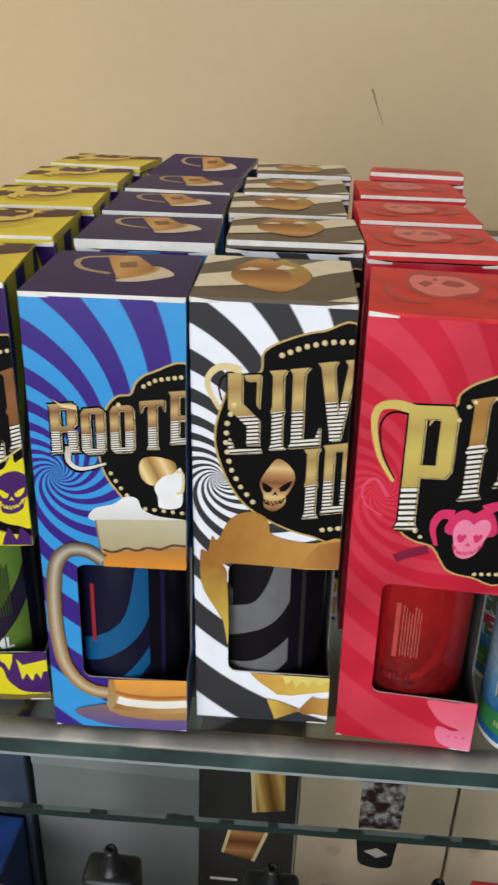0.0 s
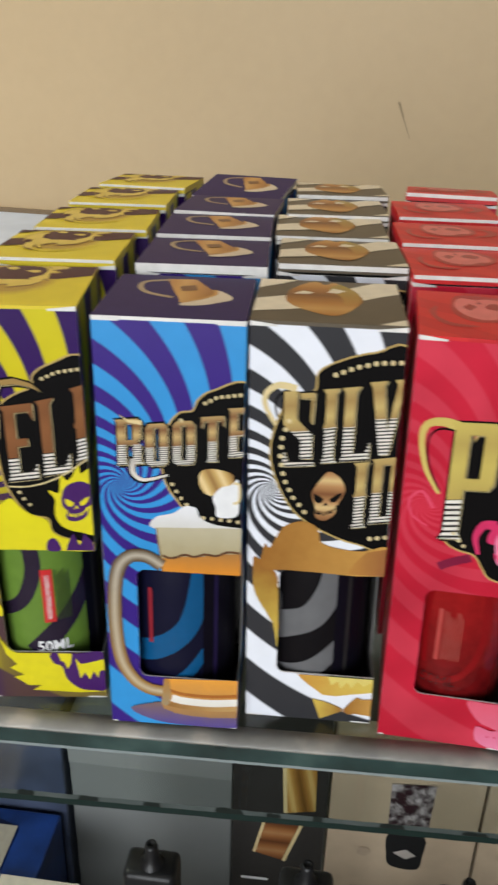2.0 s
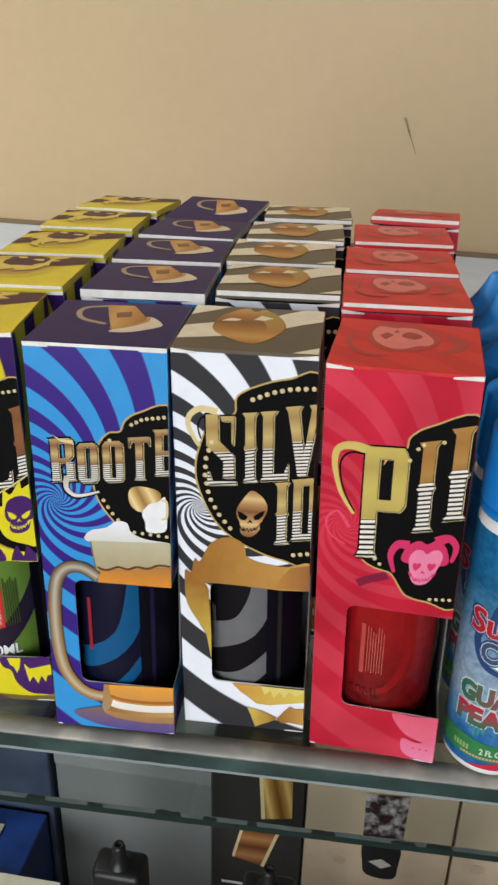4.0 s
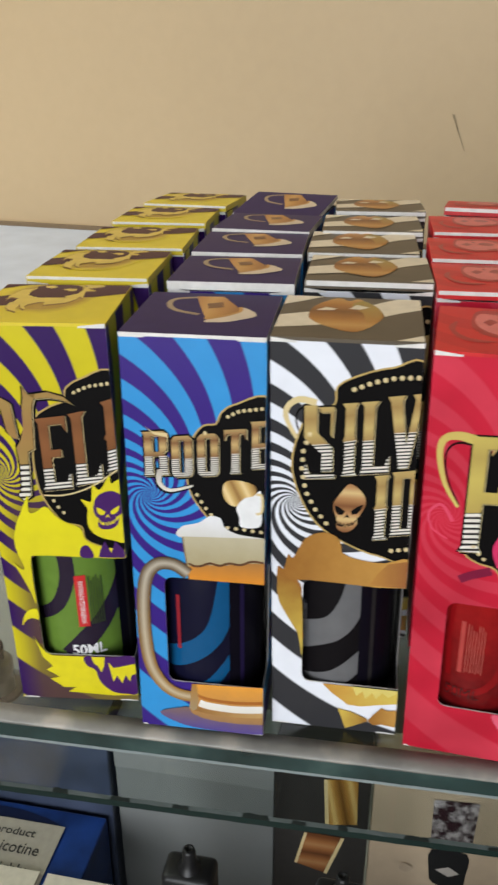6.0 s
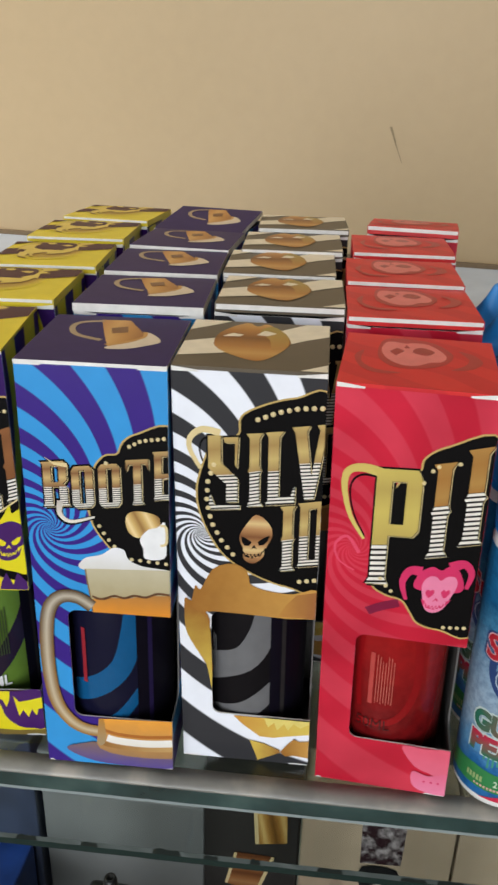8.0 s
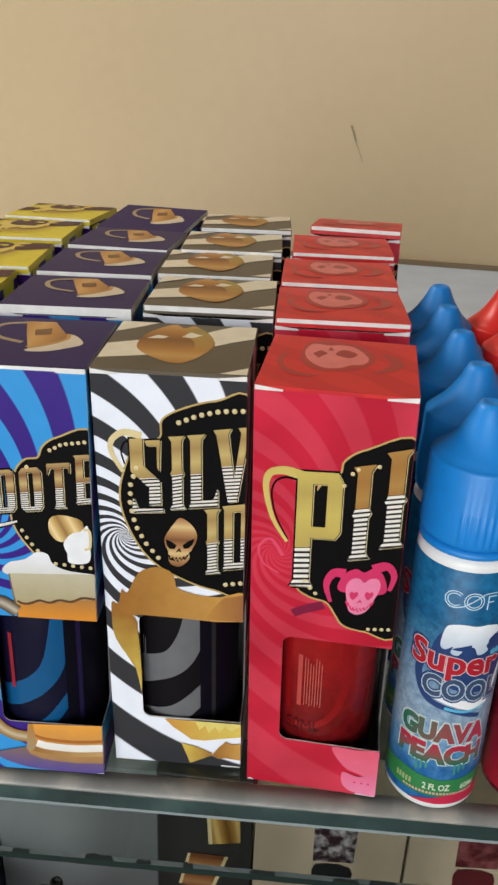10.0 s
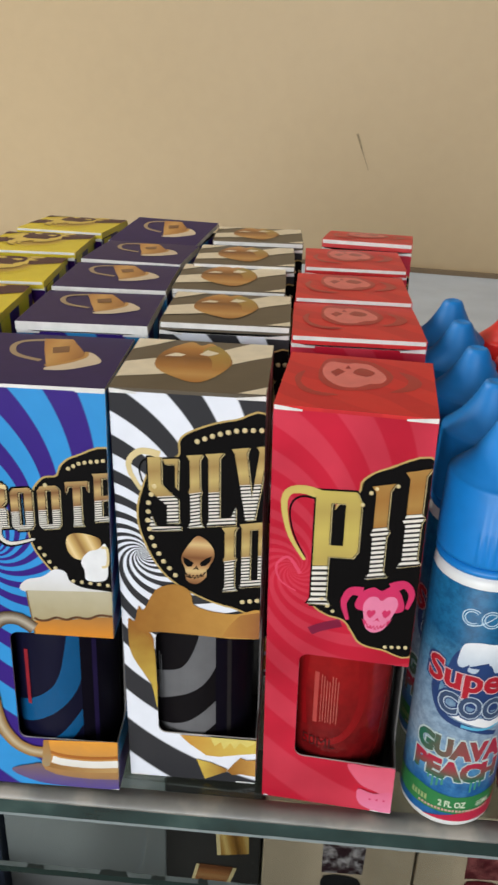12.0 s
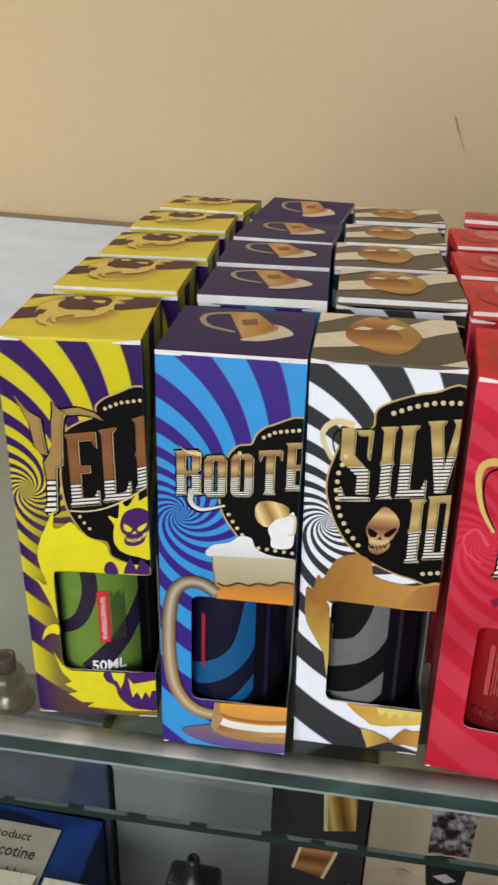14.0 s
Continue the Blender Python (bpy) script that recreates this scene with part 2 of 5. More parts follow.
BOWL = [(.38, 1), (.85, 1), (.95, .92), (.95, .5), (.85, .44), (.38, .44), (.38, .54), (.66, .54), (.66, .9), (.38, .9)]
STEM = [(0, 0), (.46, 0), (.38, .06), (.38, 1), (0, 1), (.08, .94), (.08, .06)]
HALF_O = [(.5, 0), (.15, 0), (0, .1), (0, .9), (.15, 1), (.5, 1), (.5, .9), (.36, .9), (.36, .1), (.5, .1)]
GLYPHS = {
    "I": [[(.1, 0), (.9, 0), (.74, .07), (.74, .45), (.84, .5), (.74, .55), (.74, .93), (.9, 1), (.1, 1), (.26, .93), (.26, .55), (.16, .5), (.26, .45), (.26, .07)]],
    "L": [[(.0, 0), (1, 0), (1, .25), (.85, .1), (.45, .1), (.45, .93), (.6, 1), (.0, 1), (.1, .93), (.1, .07)]],
    "E": [[(.0, 0), (1, 0), (1, .22), (.85, .1), (.42, .1), (.42, .46), (.75, .46), (.75, .56), (.42, .56), (.42, .9), (.85, .9), (1, .78), (1, 1), (.0, 1), (.1, .93), (.1, .07)]],
    "T": [[(.24, 0), (.76, 0), (.67, .07), (.67, .9), (.88, .9), (1, .75), (1, 1), (0, 1), (0, .75), (.12, .9), (.33, .9), (.33, .07)]],
    "O": [HALF_O, [(1 - x, z) for x, z in HALF_O]],
    "D": [[(.5, 0), (0, 0), (.08, .06), (.08, .94), (0, 1), (.5, 1), (.5, .9), (.36, .9), (.36, .1), (.5, .1)], [(1 - x, z) for x, z in HALF_O]],
    "P": [STEM, BOWL],
    "R": [STEM, [(.38, 1), (.85, 1), (.95, .92), (.95, .58), (.8, .5), (.95, .42), (.95, .05), (1.05, 0), (.66, 0), (.66, .44), (.38, .44), (.38, .54), (.66, .54), (.66, .9), (.38, .9)]],
    "B": [STEM, [(.46, 0), (.85, 0), (.95, .08), (.95, .42), (.85, .5), (.95, .58), (.95, .92), (.85, 1), (.38, 1), (.38, .9), (.66, .9), (.66, .54), (.38, .54), (.38, .44), (.66, .44), (.66, .1), (.38, .1), (.38, .06)]],
    "Y": [[(3.7, 120.6), (7.1, 115.9), (10.6, 113.7), (11.0, 108), (11.6, 101.8), (9.6, 102.4), (8.4, 104.4), (7.7, 111.2)], [(9.4, 82.0), (10.8, 80.6), (13.2, 82.6), (14.2, 97.6), (16.2, 98.6), (16.6, 104), (16.9, 109.6), (14.2, 112.4), (13.6, 105), (12.4, 101.4), (10.8, 99), (11.2, 92.8), (10.6, 85)], [(15.0, 118.8), (16.6, 116.4), (18.8, 116.6), (17.4, 113.2), (16.9, 109.6), (14.2, 112.4), (14.9, 115.6)], [(16.6, 116.4), (22.6, 117.4), (27.2, 116.0), (29.8, 113.6), (26.6, 115.0), (22.6, 115.6), (18.8, 115.2)]],
    "S": [[(0, 1), (.44, 1), (.44, .64), (1, .42), (1, .10), (.60, .10), (.62, .34), (0, .57)], [(0, 0), (1.08, .0), (1.08, .05), (.2, .055), (.04, .22), (0, .05)], [(.52, .97), (1.04, .97), (.98, .56), (.92, .6), (.92, .9), (.58, .9)]],
    "V": [[(.38, 0), (.62, 0), (.92, .93), (1, 1), (.64, 1), (.72, .93), (.54, .3), (.38, .93), (.46, 1), (0, 1), (.08, .93)]],
}


def letter(parent, ch, x, z, w, h, slope, ink, clip):
    """One slab letter with its black shadow and thin gold edge."""
    def placed(dx, dz, grow):
        out = []
        for poly in GLYPHS[ch]:
            cx, cz = sum(p[0] for p in poly) / len(poly), sum(p[1] for p in poly) / len(poly)
            pts = []
            for a, b in poly:
                gx, gz = grow * (1 if a > cx else -1), grow * (1 if b > cz else -1)
                px = x + a * w + gx + dx
                pts.append((px, z + b * h + gz + dz + slope * (px - x)))
            out.append(pts)
        return out
    part("letter_outline", flat(placed(-0.1, 0.1, 0.4), 0.10, clip), BLACK, parent)
    part("letter_shadow", flat(placed(0.8, -0.65, 0.3), 0.13, clip), BLACK, parent)
    part("letter_edge", flat(placed(0.42, -0.35, 0.0), 0.16, clip), PALE_GOLD, parent)
    part("letter_gap", flat(placed(0.24, -0.2, 0.0), 0.20, clip), BLACK, parent)
    part("letter", flat(placed(0, 0, 0), 0.26, clip), ink, parent)


def beads(parent, points, r=0.62):
    for x, z in points:
        bm = bmesh.new()
        bmesh.ops.create_uvsphere(bm, u_segments=8, v_segments=5, radius=r * MM, matrix=Matrix.Translation((x * MM, -0.22 * MM, z * MM)) @ Matrix.Diagonal((1, 0.25, 1, 1)))
        part("bead", bm, PALE_GOLD, parent, smooth=True)


def along(points, count):
    """Even steps along a broken line."""
    seg = [math.dist(a, b) for a, b in zip(points, points[1:])]
    out = []
    for k in range(count):
        d = sum(seg) * k / (count - 1)
        i = 0
        while i < len(seg) - 1 and d > seg[i]:
            d -= seg[i]
            i += 1
        t = d / seg[i]
        out.append((points[i][0] + (points[i + 1][0] - points[i][0]) * t, points[i][1] + (points[i + 1][1] - points[i][1]) * t))
    return out


def badge(parent, outline, clip):
    pts = spline(outline, 5)
    part("badge", flat([pts], 0.06, clip), BLACK, parent, "black badge")
    rim = []
    cx, cz = sum(p[0] for p in pts) / len(pts), sum(p[1] for p in pts) / len(pts)
    n = len(pts)
    out = []
    for i, p in enumerate(pts):
        a, b = pts[i - 1], pts[(i + 1) % n]
        d = Vector((b[0] - a[0], b[1] - a[1])).normalized()
        side = Vector((d.y, -d.x))
        if side.dot(Vector((p[0] - cx, p[1] - cz))) < 0:
            side = -side
        out.append((p[0] + side.x * 0.55, p[1] + side.y * 0.55))
    for i in range(n):
        j = (i + 1) % n
        rim.append((pts[i], pts[j], out[j], out[i]))
    part("badge_rim", flat(rim, 0.05, clip), GOLD, parent, "gold badge rim")


def picture(parent, name, polys, depth, mat, clip, label=""):
    return part(name, flat(polys, depth, clip), mat, parent, label)


def plate(outer, to3, thick):
    """A card panel from an outline, with pale cut edges."""
    bm = bmesh.new()
    a = [bm.verts.new(to3(u, v, 0)) for u, v in outer]
    b = [bm.verts.new(to3(u, v, thick)) for u, v in outer]
    caps = [bm.faces.new(a), bm.faces.new(b[::-1])]
    caps[1].material_index = 2
    n = len(outer)
    for i in range(n):
        f = bm.faces.new((a[i], b[i], b[(i + 1) % n], a[(i + 1) % n]))
        f.material_index = 1
    bmesh.ops.recalc_face_normals(bm, faces=bm.faces)
    bmesh.ops.triangulate(bm, faces=[f for f in bm.faces if len(f.verts) > 4])
    return bm


WIN = (0.0100, 0.0195, 0.0600)


def window_outline(width, x0, z0, z1, r=0.0028, near_right=True):
    """A panel outline whose window runs out over one edge."""
    arc1 = [(x0 + r - r * math.sin(a), z0 + r - r * math.cos(a)) for a in [k * math.pi / 12 for k in range(7)]]
    arc2 = [(x0 + r - r * math.cos(a), z1 - r + r * math.sin(a)) for a in [k * math.pi / 12 for k in range(7)]]
    pts = [(0, 0), (width, 0), (width, z0)] + arc1 + arc2 + [(width, z1), (width, H), (0, H)]
    return pts if near_right else [(width - u, v) for u, v in pts]


SKULLS = {
    "flame": [(-5, 2.5), (-3.6, 6.0), (1, 7.2), (5, 4.4), (5.4, 0), (4.2, -2.6), (3.4, -6), (0.4, -7.4), (-2.8, -6.4), (-3.6, -2.8), (-4.8, -0.5)],
    "bronze": [(-4.4, 2.2), (-2.6, 6.0), (-0.8, 8.2), (2.0, 6.6), (4.2, 3.6), (4.6, 0.6), (3.6, -2.0), (3.0, -5.6), (0.6, -7.6), (-2.2, -6.2), (-3.0, -2.4), (-4.0, -0.4)],
    "heart": [(-5, 3), (-3.8, 5.8), (-1.6, 6.0), (0, 4.6), (1.6, 6.0), (3.8, 5.8), (5, 3), (4.0, -1.6), (2.6, -5.6), (0, -7.0), (-2.6, -5.6), (-4.0, -1.6)],
}


def skull(parent, kind, cx, cz, s, bone, hole, clip, depth, lean=0.12):
    def put(pts):
        return [(cx + s * (a + lean * b), cz + s * (b + lean * a)) for a, b in pts]
    picture(parent, "emblem", [put(spline(SKULLS[kind], 4))], depth, bone, clip)
    for k in (-1, 1):
        if kind == "heart":
            eye = spline([(k * 2.2, -1.6), (k * 0.9, 0.4), (k * 1.6, 1.4), (k * 2.2, 0.9), (k * 3.0, 1.4), (k * 3.5, 0.2)], 3)
        else:
            eye = [(k * 4.0, 1.5), (k * 2.6, 0.9), (k * 0.8, -0.5), (k * 1.3, -1.7), (k * 2.6, -1.6), (k * 3.6, -0.4)]
        picture(parent, "eye", [put(eye)], depth + 0.05, hole, clip)
        picture(parent, "cheek", [put([(k * 4.4, -2.0), (k * 2.9, -2.8), (k * 3.2, -4.6)])], depth + 0.05, hole, clip)
    picture(parent, "nose", [put([(-0.9, -2.9), (0, -2.4), (0.9, -2.9), (0, -1.4)])], depth + 0.05, hole, clip)
    picture(parent, "mouth", [put([(-3.0, -3.4), (-1.6, -4.2), (0, -4.5), (1.6, -4.2), (3.0, -3.4), (2.3, -5.2), (0, -5.9), (-2.3, -5.2)])], depth + 0.05, hole, clip)
    for k in (-2, -1, 0, 1, 2):
        top = -4.35 + 0.12 * k * k
        picture(parent, "tooth", [put([(k - 0.36, top), (k + 0.36, top), (k + 0.12, top - 0.85), (k - 0.12, top - 0.85)])], depth + 0.07, bone, clip)
        if abs(k) < 2:
            picture(parent, "tooth", [put([(k + 0.15, -5.7), (k + 0.8, -5.6), (k + 0.55, -4.95), (k + 0.4, -4.95)])], depth + 0.07, bone, clip)


def lid_picture(lid, name, polys, lift, mat):
    """A print on the lid: millimetres from the lid's front-left corner."""
    bm = bmesh.new()
    for pts in polys:
        f = bm.faces.new([bm.verts.new((x * MM, (y - 42.5) * MM, (lift - 0.82) * MM)) for x, y in pts])
        f.normal_update()
        if f.normal.z < 0:
            f.normal_flip()
    bmesh.ops.triangulate(bm, faces=[f for f in bm.faces if len(f.verts) > 4])
    return part(name, bm, mat, lid)


def carton(kind, label):
    """A tall window carton: panels, lid, and its printed pictures."""
    root = new("carton")
    tagged(root, label, "box", "window cartons on the shelf")
    skin, th = SKINS[kind], 0.0005
    mats = [skin, PAPER, SHADED_INSIDE]
    x0, z0, z1 = WIN
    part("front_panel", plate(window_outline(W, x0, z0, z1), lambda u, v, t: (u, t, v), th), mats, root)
    # cut edges on the window side take the shaded inner colour, not pale card
    part("side_panel", plate(window_outline(D - th, D - 0.014, z0, z1, near_right=False), lambda u, v, t: (W - t, th + u, v), th), [skin, SHADED_INSIDE, SHADED_INSIDE], root)
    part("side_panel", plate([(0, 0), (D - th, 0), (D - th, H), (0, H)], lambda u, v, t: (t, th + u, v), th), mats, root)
    part("back_panel", plate([(th, 0), (W - th, 0), (W - th, H), (th, H)], lambda u, v, t: (u, D - t, v), th), mats, root)
    part("base_flap", box_bm(th, W - th, th, D - th, 0.0002, 0.0009), SHADED_INSIDE, root)
    bm = box_bm(0, W, -D - 0.0003, 0, -0.0020, 0.0)
    bm.normal_update()
    for f in bm.faces:
        f.material_index = 0 if f.normal.z > 0.5 else 1
    bmesh.ops.subdivide_edges(bm, edges=[e for e in bm.edges if abs(e.verts[0].co.y - e.verts[1].co.y) > 0.01], cuts=5)
    for v in bm.verts:
        t = -v.co.y / D
        v.co.z += 0.00012 * math.sin(math.pi * t) * (0.6 + 0.4 * v.co.x / W)
    lid = part("lid", bm, [LIDS[kind], PAPER], root, "", Matrix.Translation((0, D, H + 0.0016)))
    for a, b, p, r in ((0.2, 7.5, 0.9, 0.1), (W * 1000 - 8.0, W * 1000 - 0.1, 0.1, 1.0)):
        part("tuck_corner", flat([[(a, H * 1000 - 0.45), (b, H * 1000 - 0.45), (b, H * 1000 + r), (a, H * 1000 + p)]], 0.45), PAPER, root)
    # worn folds at the foot
    for a, b in ((0.4, 6.0 if kind in ("white", "yellow") else 2.0), (35.5, 41.8)):
        part("worn_fold", flat([[(a, 0.05), (b, 0.05), (b, 0.35), ((a + b) / 2, 0.6), (a, 0.45)]], 0.09), PAPER, root)
    wmm = W * 1000 - 0.05
    if kind == "blue":
        gold = letter_ink("root_letter_ink", (0.56, 0.39, 0.16), (0.22, 0.10, 0.04))
        badge(root, [(18.6, 97), (20, 104), (21.2, 108.4), (24, 111.6), (27.6, 112.4), (29.4, 116), (33.4, 118.6), (43, 120.4), (44, 100), (43, 76.6), (35, 76.6), (28.6, 78.6), (24.1, 83), (19.8, 89.8)], wmm)
        beads(root, along([(31.0, 115.0), (34.4, 116.9), (40.8, 117.9)], 7) + [(24.2, 109.6)] + along([(21.4, 89.6), (23.4, 86.0), (25.6, 83.2)], 4) + along([(30.6, 79.2), (40.8, 78.4)], 5))
        letters = (("R", 5.2, 7.8, 14.0), ("O", 14.0, 6.2, 13.0), ("O", 21.8, 6.2, 13.4), ("T", 29.8, 6.4, 13.8), ("B", 37.4, 6.8, 14.8))
        for ch, x, w, h in letters:
            letter(root, ch, x, 94.8 + 0.005 * (x - 4) ** 2 - 0.04 * (x - 4), w, h, 0.12, gold, wmm)
        picture(root, "letter_spike", [[(6.3, 110.6), (9.2, 108.2), (13.2, 107.6), (13.0, 109.0), (9.0, 109.0)]], 0.27, PALE_GOLD, wmm)
        picture(root, "tail_outline", band([(10.2, 97.6), (9.8, 92.6), (13.0, 90.2), (20.6, 92.6)], 3.0, 6, 0.6), 0.11, BLACK, wmm)
        picture(root, "letter_tail", band([(10.4, 97.0), (10.0, 92.9), (13.2, 90.6), (20.2, 92.5)], 1.9, 6, 0.7), 0.30, fade("tail_ink", (0.7, 0.66, 0.58), (0.5, 0.45, 0.4)), wmm)
        picture(root, "foam_picture", [spline([(29.2, 92), (30.4, 94.6), (34.1, 95.2), (39.0, 93.6), (38.4, 89), (33, 86.6), (30, 88.4)])], 0.30, sheen("gold_froth", (0.30, 0.16, 0.05), (0.60, 0.40, 0.14), (0.80, 0.62, 0.32)), wmm)
        picture(root, "mug_emblem", [spline([(33.3, 86.2), (35.6, 89.4), (38.4, 90.4), (40.6, 92.2), (41.0, 86), (40.4, 80.4), (34.8, 79.8), (34.2, 83)], 4)], 0.36, WHITE, wmm)
        picture(root, "mug_emblem_handle", band([(39.3, 91), (41.0, 90.5), (41.0, 85.5), (39.3, 84.5)], 0.8), 0.37, PALE_GOLD, wmm)
        picture(root, "froth_picture", [spline([(15.3, 75.0), (16.4, 78.6), (21.6, 80.3), (25.2, 82.8), (28.4, 82.3), (29.8, 79.2), (34, 77.2), (42.5, 76.2), (42.5, 74.0), (28, 73.8)])], 0.40, fade("froth_ink", (0.62, 0.60, 0.55), (0.80, 0.80, 0.82)), wmm)
        picture(root, "glass_picture", [[(16.4, 75.2), (42, 76.4), (42, 67.6), (17.6, 64.6)]], 0.44, fade("glass_ink", (0.40, 0.33, 0.18), (0.50, 0.45, 0.31)), wmm)
        picture(root, "beer_picture", [[(17.6, 64.6), (23, 65.6), (29, 65.8), (36, 67.3), (42, 67.6), (42, 60.1), (18, 60.1)]], 0.46, fade("beer_ink", (0.66, 0.25, 0.03), (0.42, 0.19, 0.05)), wmm)
        picture(root, "beer_line", band([(18.2, 65.8), (20, 65.0), (22.1, 65.2), (25, 66.4), (28.0, 65.8), (31, 66.9), (34.6, 66.6), (38, 68.1), (41.8, 67.9)], 0.8, 4), 0.475, plain("beer_line_ink", (0.14, 0.055, 0.018), 0.4, amount=0.6, scale=900), wmm)
        picture(root, "glass_rim_picture", band([(16.5, 75.0), (17.0, 70), (17.7, 64.6), (18.0, 60.3)], 0.45, 4), 0.47, plain("glass_rim_ink", (0.20, 0.13, 0.05), 0.4), wmm)
        grip = [(18, 62.0), (13.2, 65.0), (8, 64.6), (4.4, 60), (2.9, 50), (2.9, 36), (4.5, 25), (8.4, 18.0), (13, 14.8), (18, 14)]
        for k in range(7):
            # from the dark rim of the glass handle to its bright middle
            f = (k / 6) ** 1.3
            low, high = ((0.30 + 0.22 * f, 0.15 + 0.27 * f, 0.03 + 0.24 * f), (0.09 + 0.36 * f, 0.055 + 0.34 * f, 0.028 + 0.28 * f))
            picture(root, "handle_picture", band(grip, 4.5 - 0.64 * k, 6), 0.48 + 0.012 * k, fade("handle_ink", low, high), wmm)
        picture(root, "base_shade_picture", [spline([(6.6, 6.4), (13.6, 9.0), (17.0, 9.4), (24, 6.0), (42.4, 5.4), (42.4, 0.9), (22, 0.8), (12, 2.8)], 5)], 0.55, fade("base_shade_ink", (0.10, 0.07, 0.26), (0.20, 0.13, 0.12)), wmm)
        picture(root, "glass_base_picture", [[(18.0, 19.4), (17.4, 14.0), (16.8, 9.4), (17.8, 7.0), (21.4, 5.4), (27, 4.6), (34, 4.4), (42.4, 5.0), (42.4, 20.4)]], 0.56, fade("glass_base_ink", (0.34, 0.19, 0.08), (0.76, 0.33, 0.05)), wmm)
        picture(root, "base_bright_picture", band([(20.4, 11.8), (24, 10.8), (33, 10.4), (42.2, 11.4)], 2.9, 6), 0.572, fade("base_bright_ink", (0.74, 0.70, 0.62), (0.82, 0.80, 0.76)), wmm)
        picture(root, "base_line_picture", band([(17.6, 9.6), (24, 8.3), (33, 8.0), (42.2, 8.8)], 1.8, 6), 0.58, fade("base_line_ink", (0.30, 0.14, 0.04), (0.50, 0.31, 0.12), axis=0), wmm)
        picture(root, "base_line_picture", band([(18.8, 15.2), (24, 13.6), (33, 13.2), (42.2, 14.2)], 1.2, 6), 0.58, plain("base_amber_ink", (0.40, 0.13, 0.02), 0.4), wmm)
        picture(root, "base_side_picture", [[(17.9, 19.3), (17.3, 13.6), (16.9, 9.4), (18.0, 8.2), (19.4, 9.0), (20.2, 13.0), (19.6, 19.4)]], 0.585, fade("base_side_ink", (0.36, 0.27, 0.15), (0.42, 0.20, 0.04)), wmm)
        lid_picture(lid, "mug_picture", [[(15.0, 38.4), (23.8, 39.0), (28.6, 30.0), (32.4, 22.6), (27.0, 16.4), (22.6, 13.6), (20.8, 19.0), (18.6, 26.0)]], 1.0, sheen("lid_mug_ink", (0.30, 0.12, 0.03), (0.48, 0.23, 0.06), (0.58, 0.32, 0.10), 0, 0.4, 0.9))
        lid_picture(lid, "froth_picture", [spline([(22.4, 13.4), (23.0, 11.4), (28.4, 12.2), (33.0, 15.4), (36.6, 19.4), (34.6, 24.4), (31.4, 27.6), (31.2, 22.4), (27.6, 17.4)], 3)], 1.06, plain("lid_froth_ink", (0.66, 0.54, 0.40), 0.4))
        lid_picture(lid, "froth_edge", band([(21.6, 15.0), (26.6, 17.6), (31.0, 23.0), (30.6, 28.0)], 1.2, 5), 1.09, plain("lid_amber_ink", (0.50, 0.26, 0.06), 0.4))
        lid_picture(lid, "handle_picture", band([(15.8, 37.2), (9.4, 34.8), (8.2, 29.2), (11.4, 22.8), (19.4, 18.8)], 1.8), 1.03, plain("lid_handle_ink", (0.36, 0.26, 0.15), 0.4))
        lid_picture(lid, "mug_stamp", [[(19.8, 30.4), (24.4, 32.6), (25.6, 27.0), (21.2, 25.2)]], 1.12, plain("lid_stamp_ink", (0.20, 0.085, 0.03), 0.4))
    elif kind == "yellow":
        brown = letter_ink("yell_letter_ink", (0.25, 0.10, 0.036), (0.20, 0.078, 0.028), 0.3)
        tan = letter_ink("yell_first_letter_ink", (0.34, 0.19, 0.065), (0.36, 0.23, 0.07), 0.3)
        flame = plain("yellow_flame_ink", (0.74, 0.64, 0.015), 0.3)
        plum = plain("purple_ink", (0.06, 0.012, 0.12), 0.3)
        badge(root, [(16.0, 98), (17.6, 108), (22, 112), (27.6, 114.6), (28.4, 118.4), (33.4, 121.6), (43, 123.2), (44, 100), (43, 63.6), (35.4, 64.2), (29.6, 66.8), (28.4, 71.6), (22.2, 73.6), (17.2, 82.0), (15.8, 90)], wmm)
        beads(root, along([(30.6, 117.4), (35, 119.4), (41, 120.4)], 7) + along([(20.4, 80.6), (21.6, 78.4), (23.2, 76.4)], 3))
        for ch, x, z, w, h, sl in (("Y", 0, 0, 1, 1, 0.0), ("E", 17.5, 84.0, 9.4, 24.6, 0.14), ("L", 28.0, 86.0, 8.8, 24.4, 0.24), ("I", 37.6, 90.6, 6.4, 23.6, 0.36)):
            letter(root, ch, x, z, w, h, sl, tan if ch == "Y" else brown, wmm)
        picture(root, "letter_tail", band([(17.4, 82.6), (22.6, 82.6), (28.4, 84.0), (34.6, 87.0), (41.8, 92.2)], 0.5, 5), 0.3, PALE_GOLD, wmm)
        picture(root, "flame_picture", [spline([(30.6, 75), (31.0, 78.2), (29.2, 81.4), (32.2, 80.6), (32.8, 83.2), (33.4, 86.8), (35.0, 85.0), (36.6, 86.2), (39.0, 90.4), (39.4, 87.4), (41.4, 88.6), (43.2, 88), (43.2, 67.6), (38, 66.8), (33, 68.4), (30.8, 71.6)], 4)], 0.30, flame, wmm)
        skull(root, "flame", 37.6, 77.8, 0.95, plum, flame, wmm, 0.36)
        body = fade("flame_ink", (0.66, 0.56, 0.02), (0.76, 0.68, 0.015))
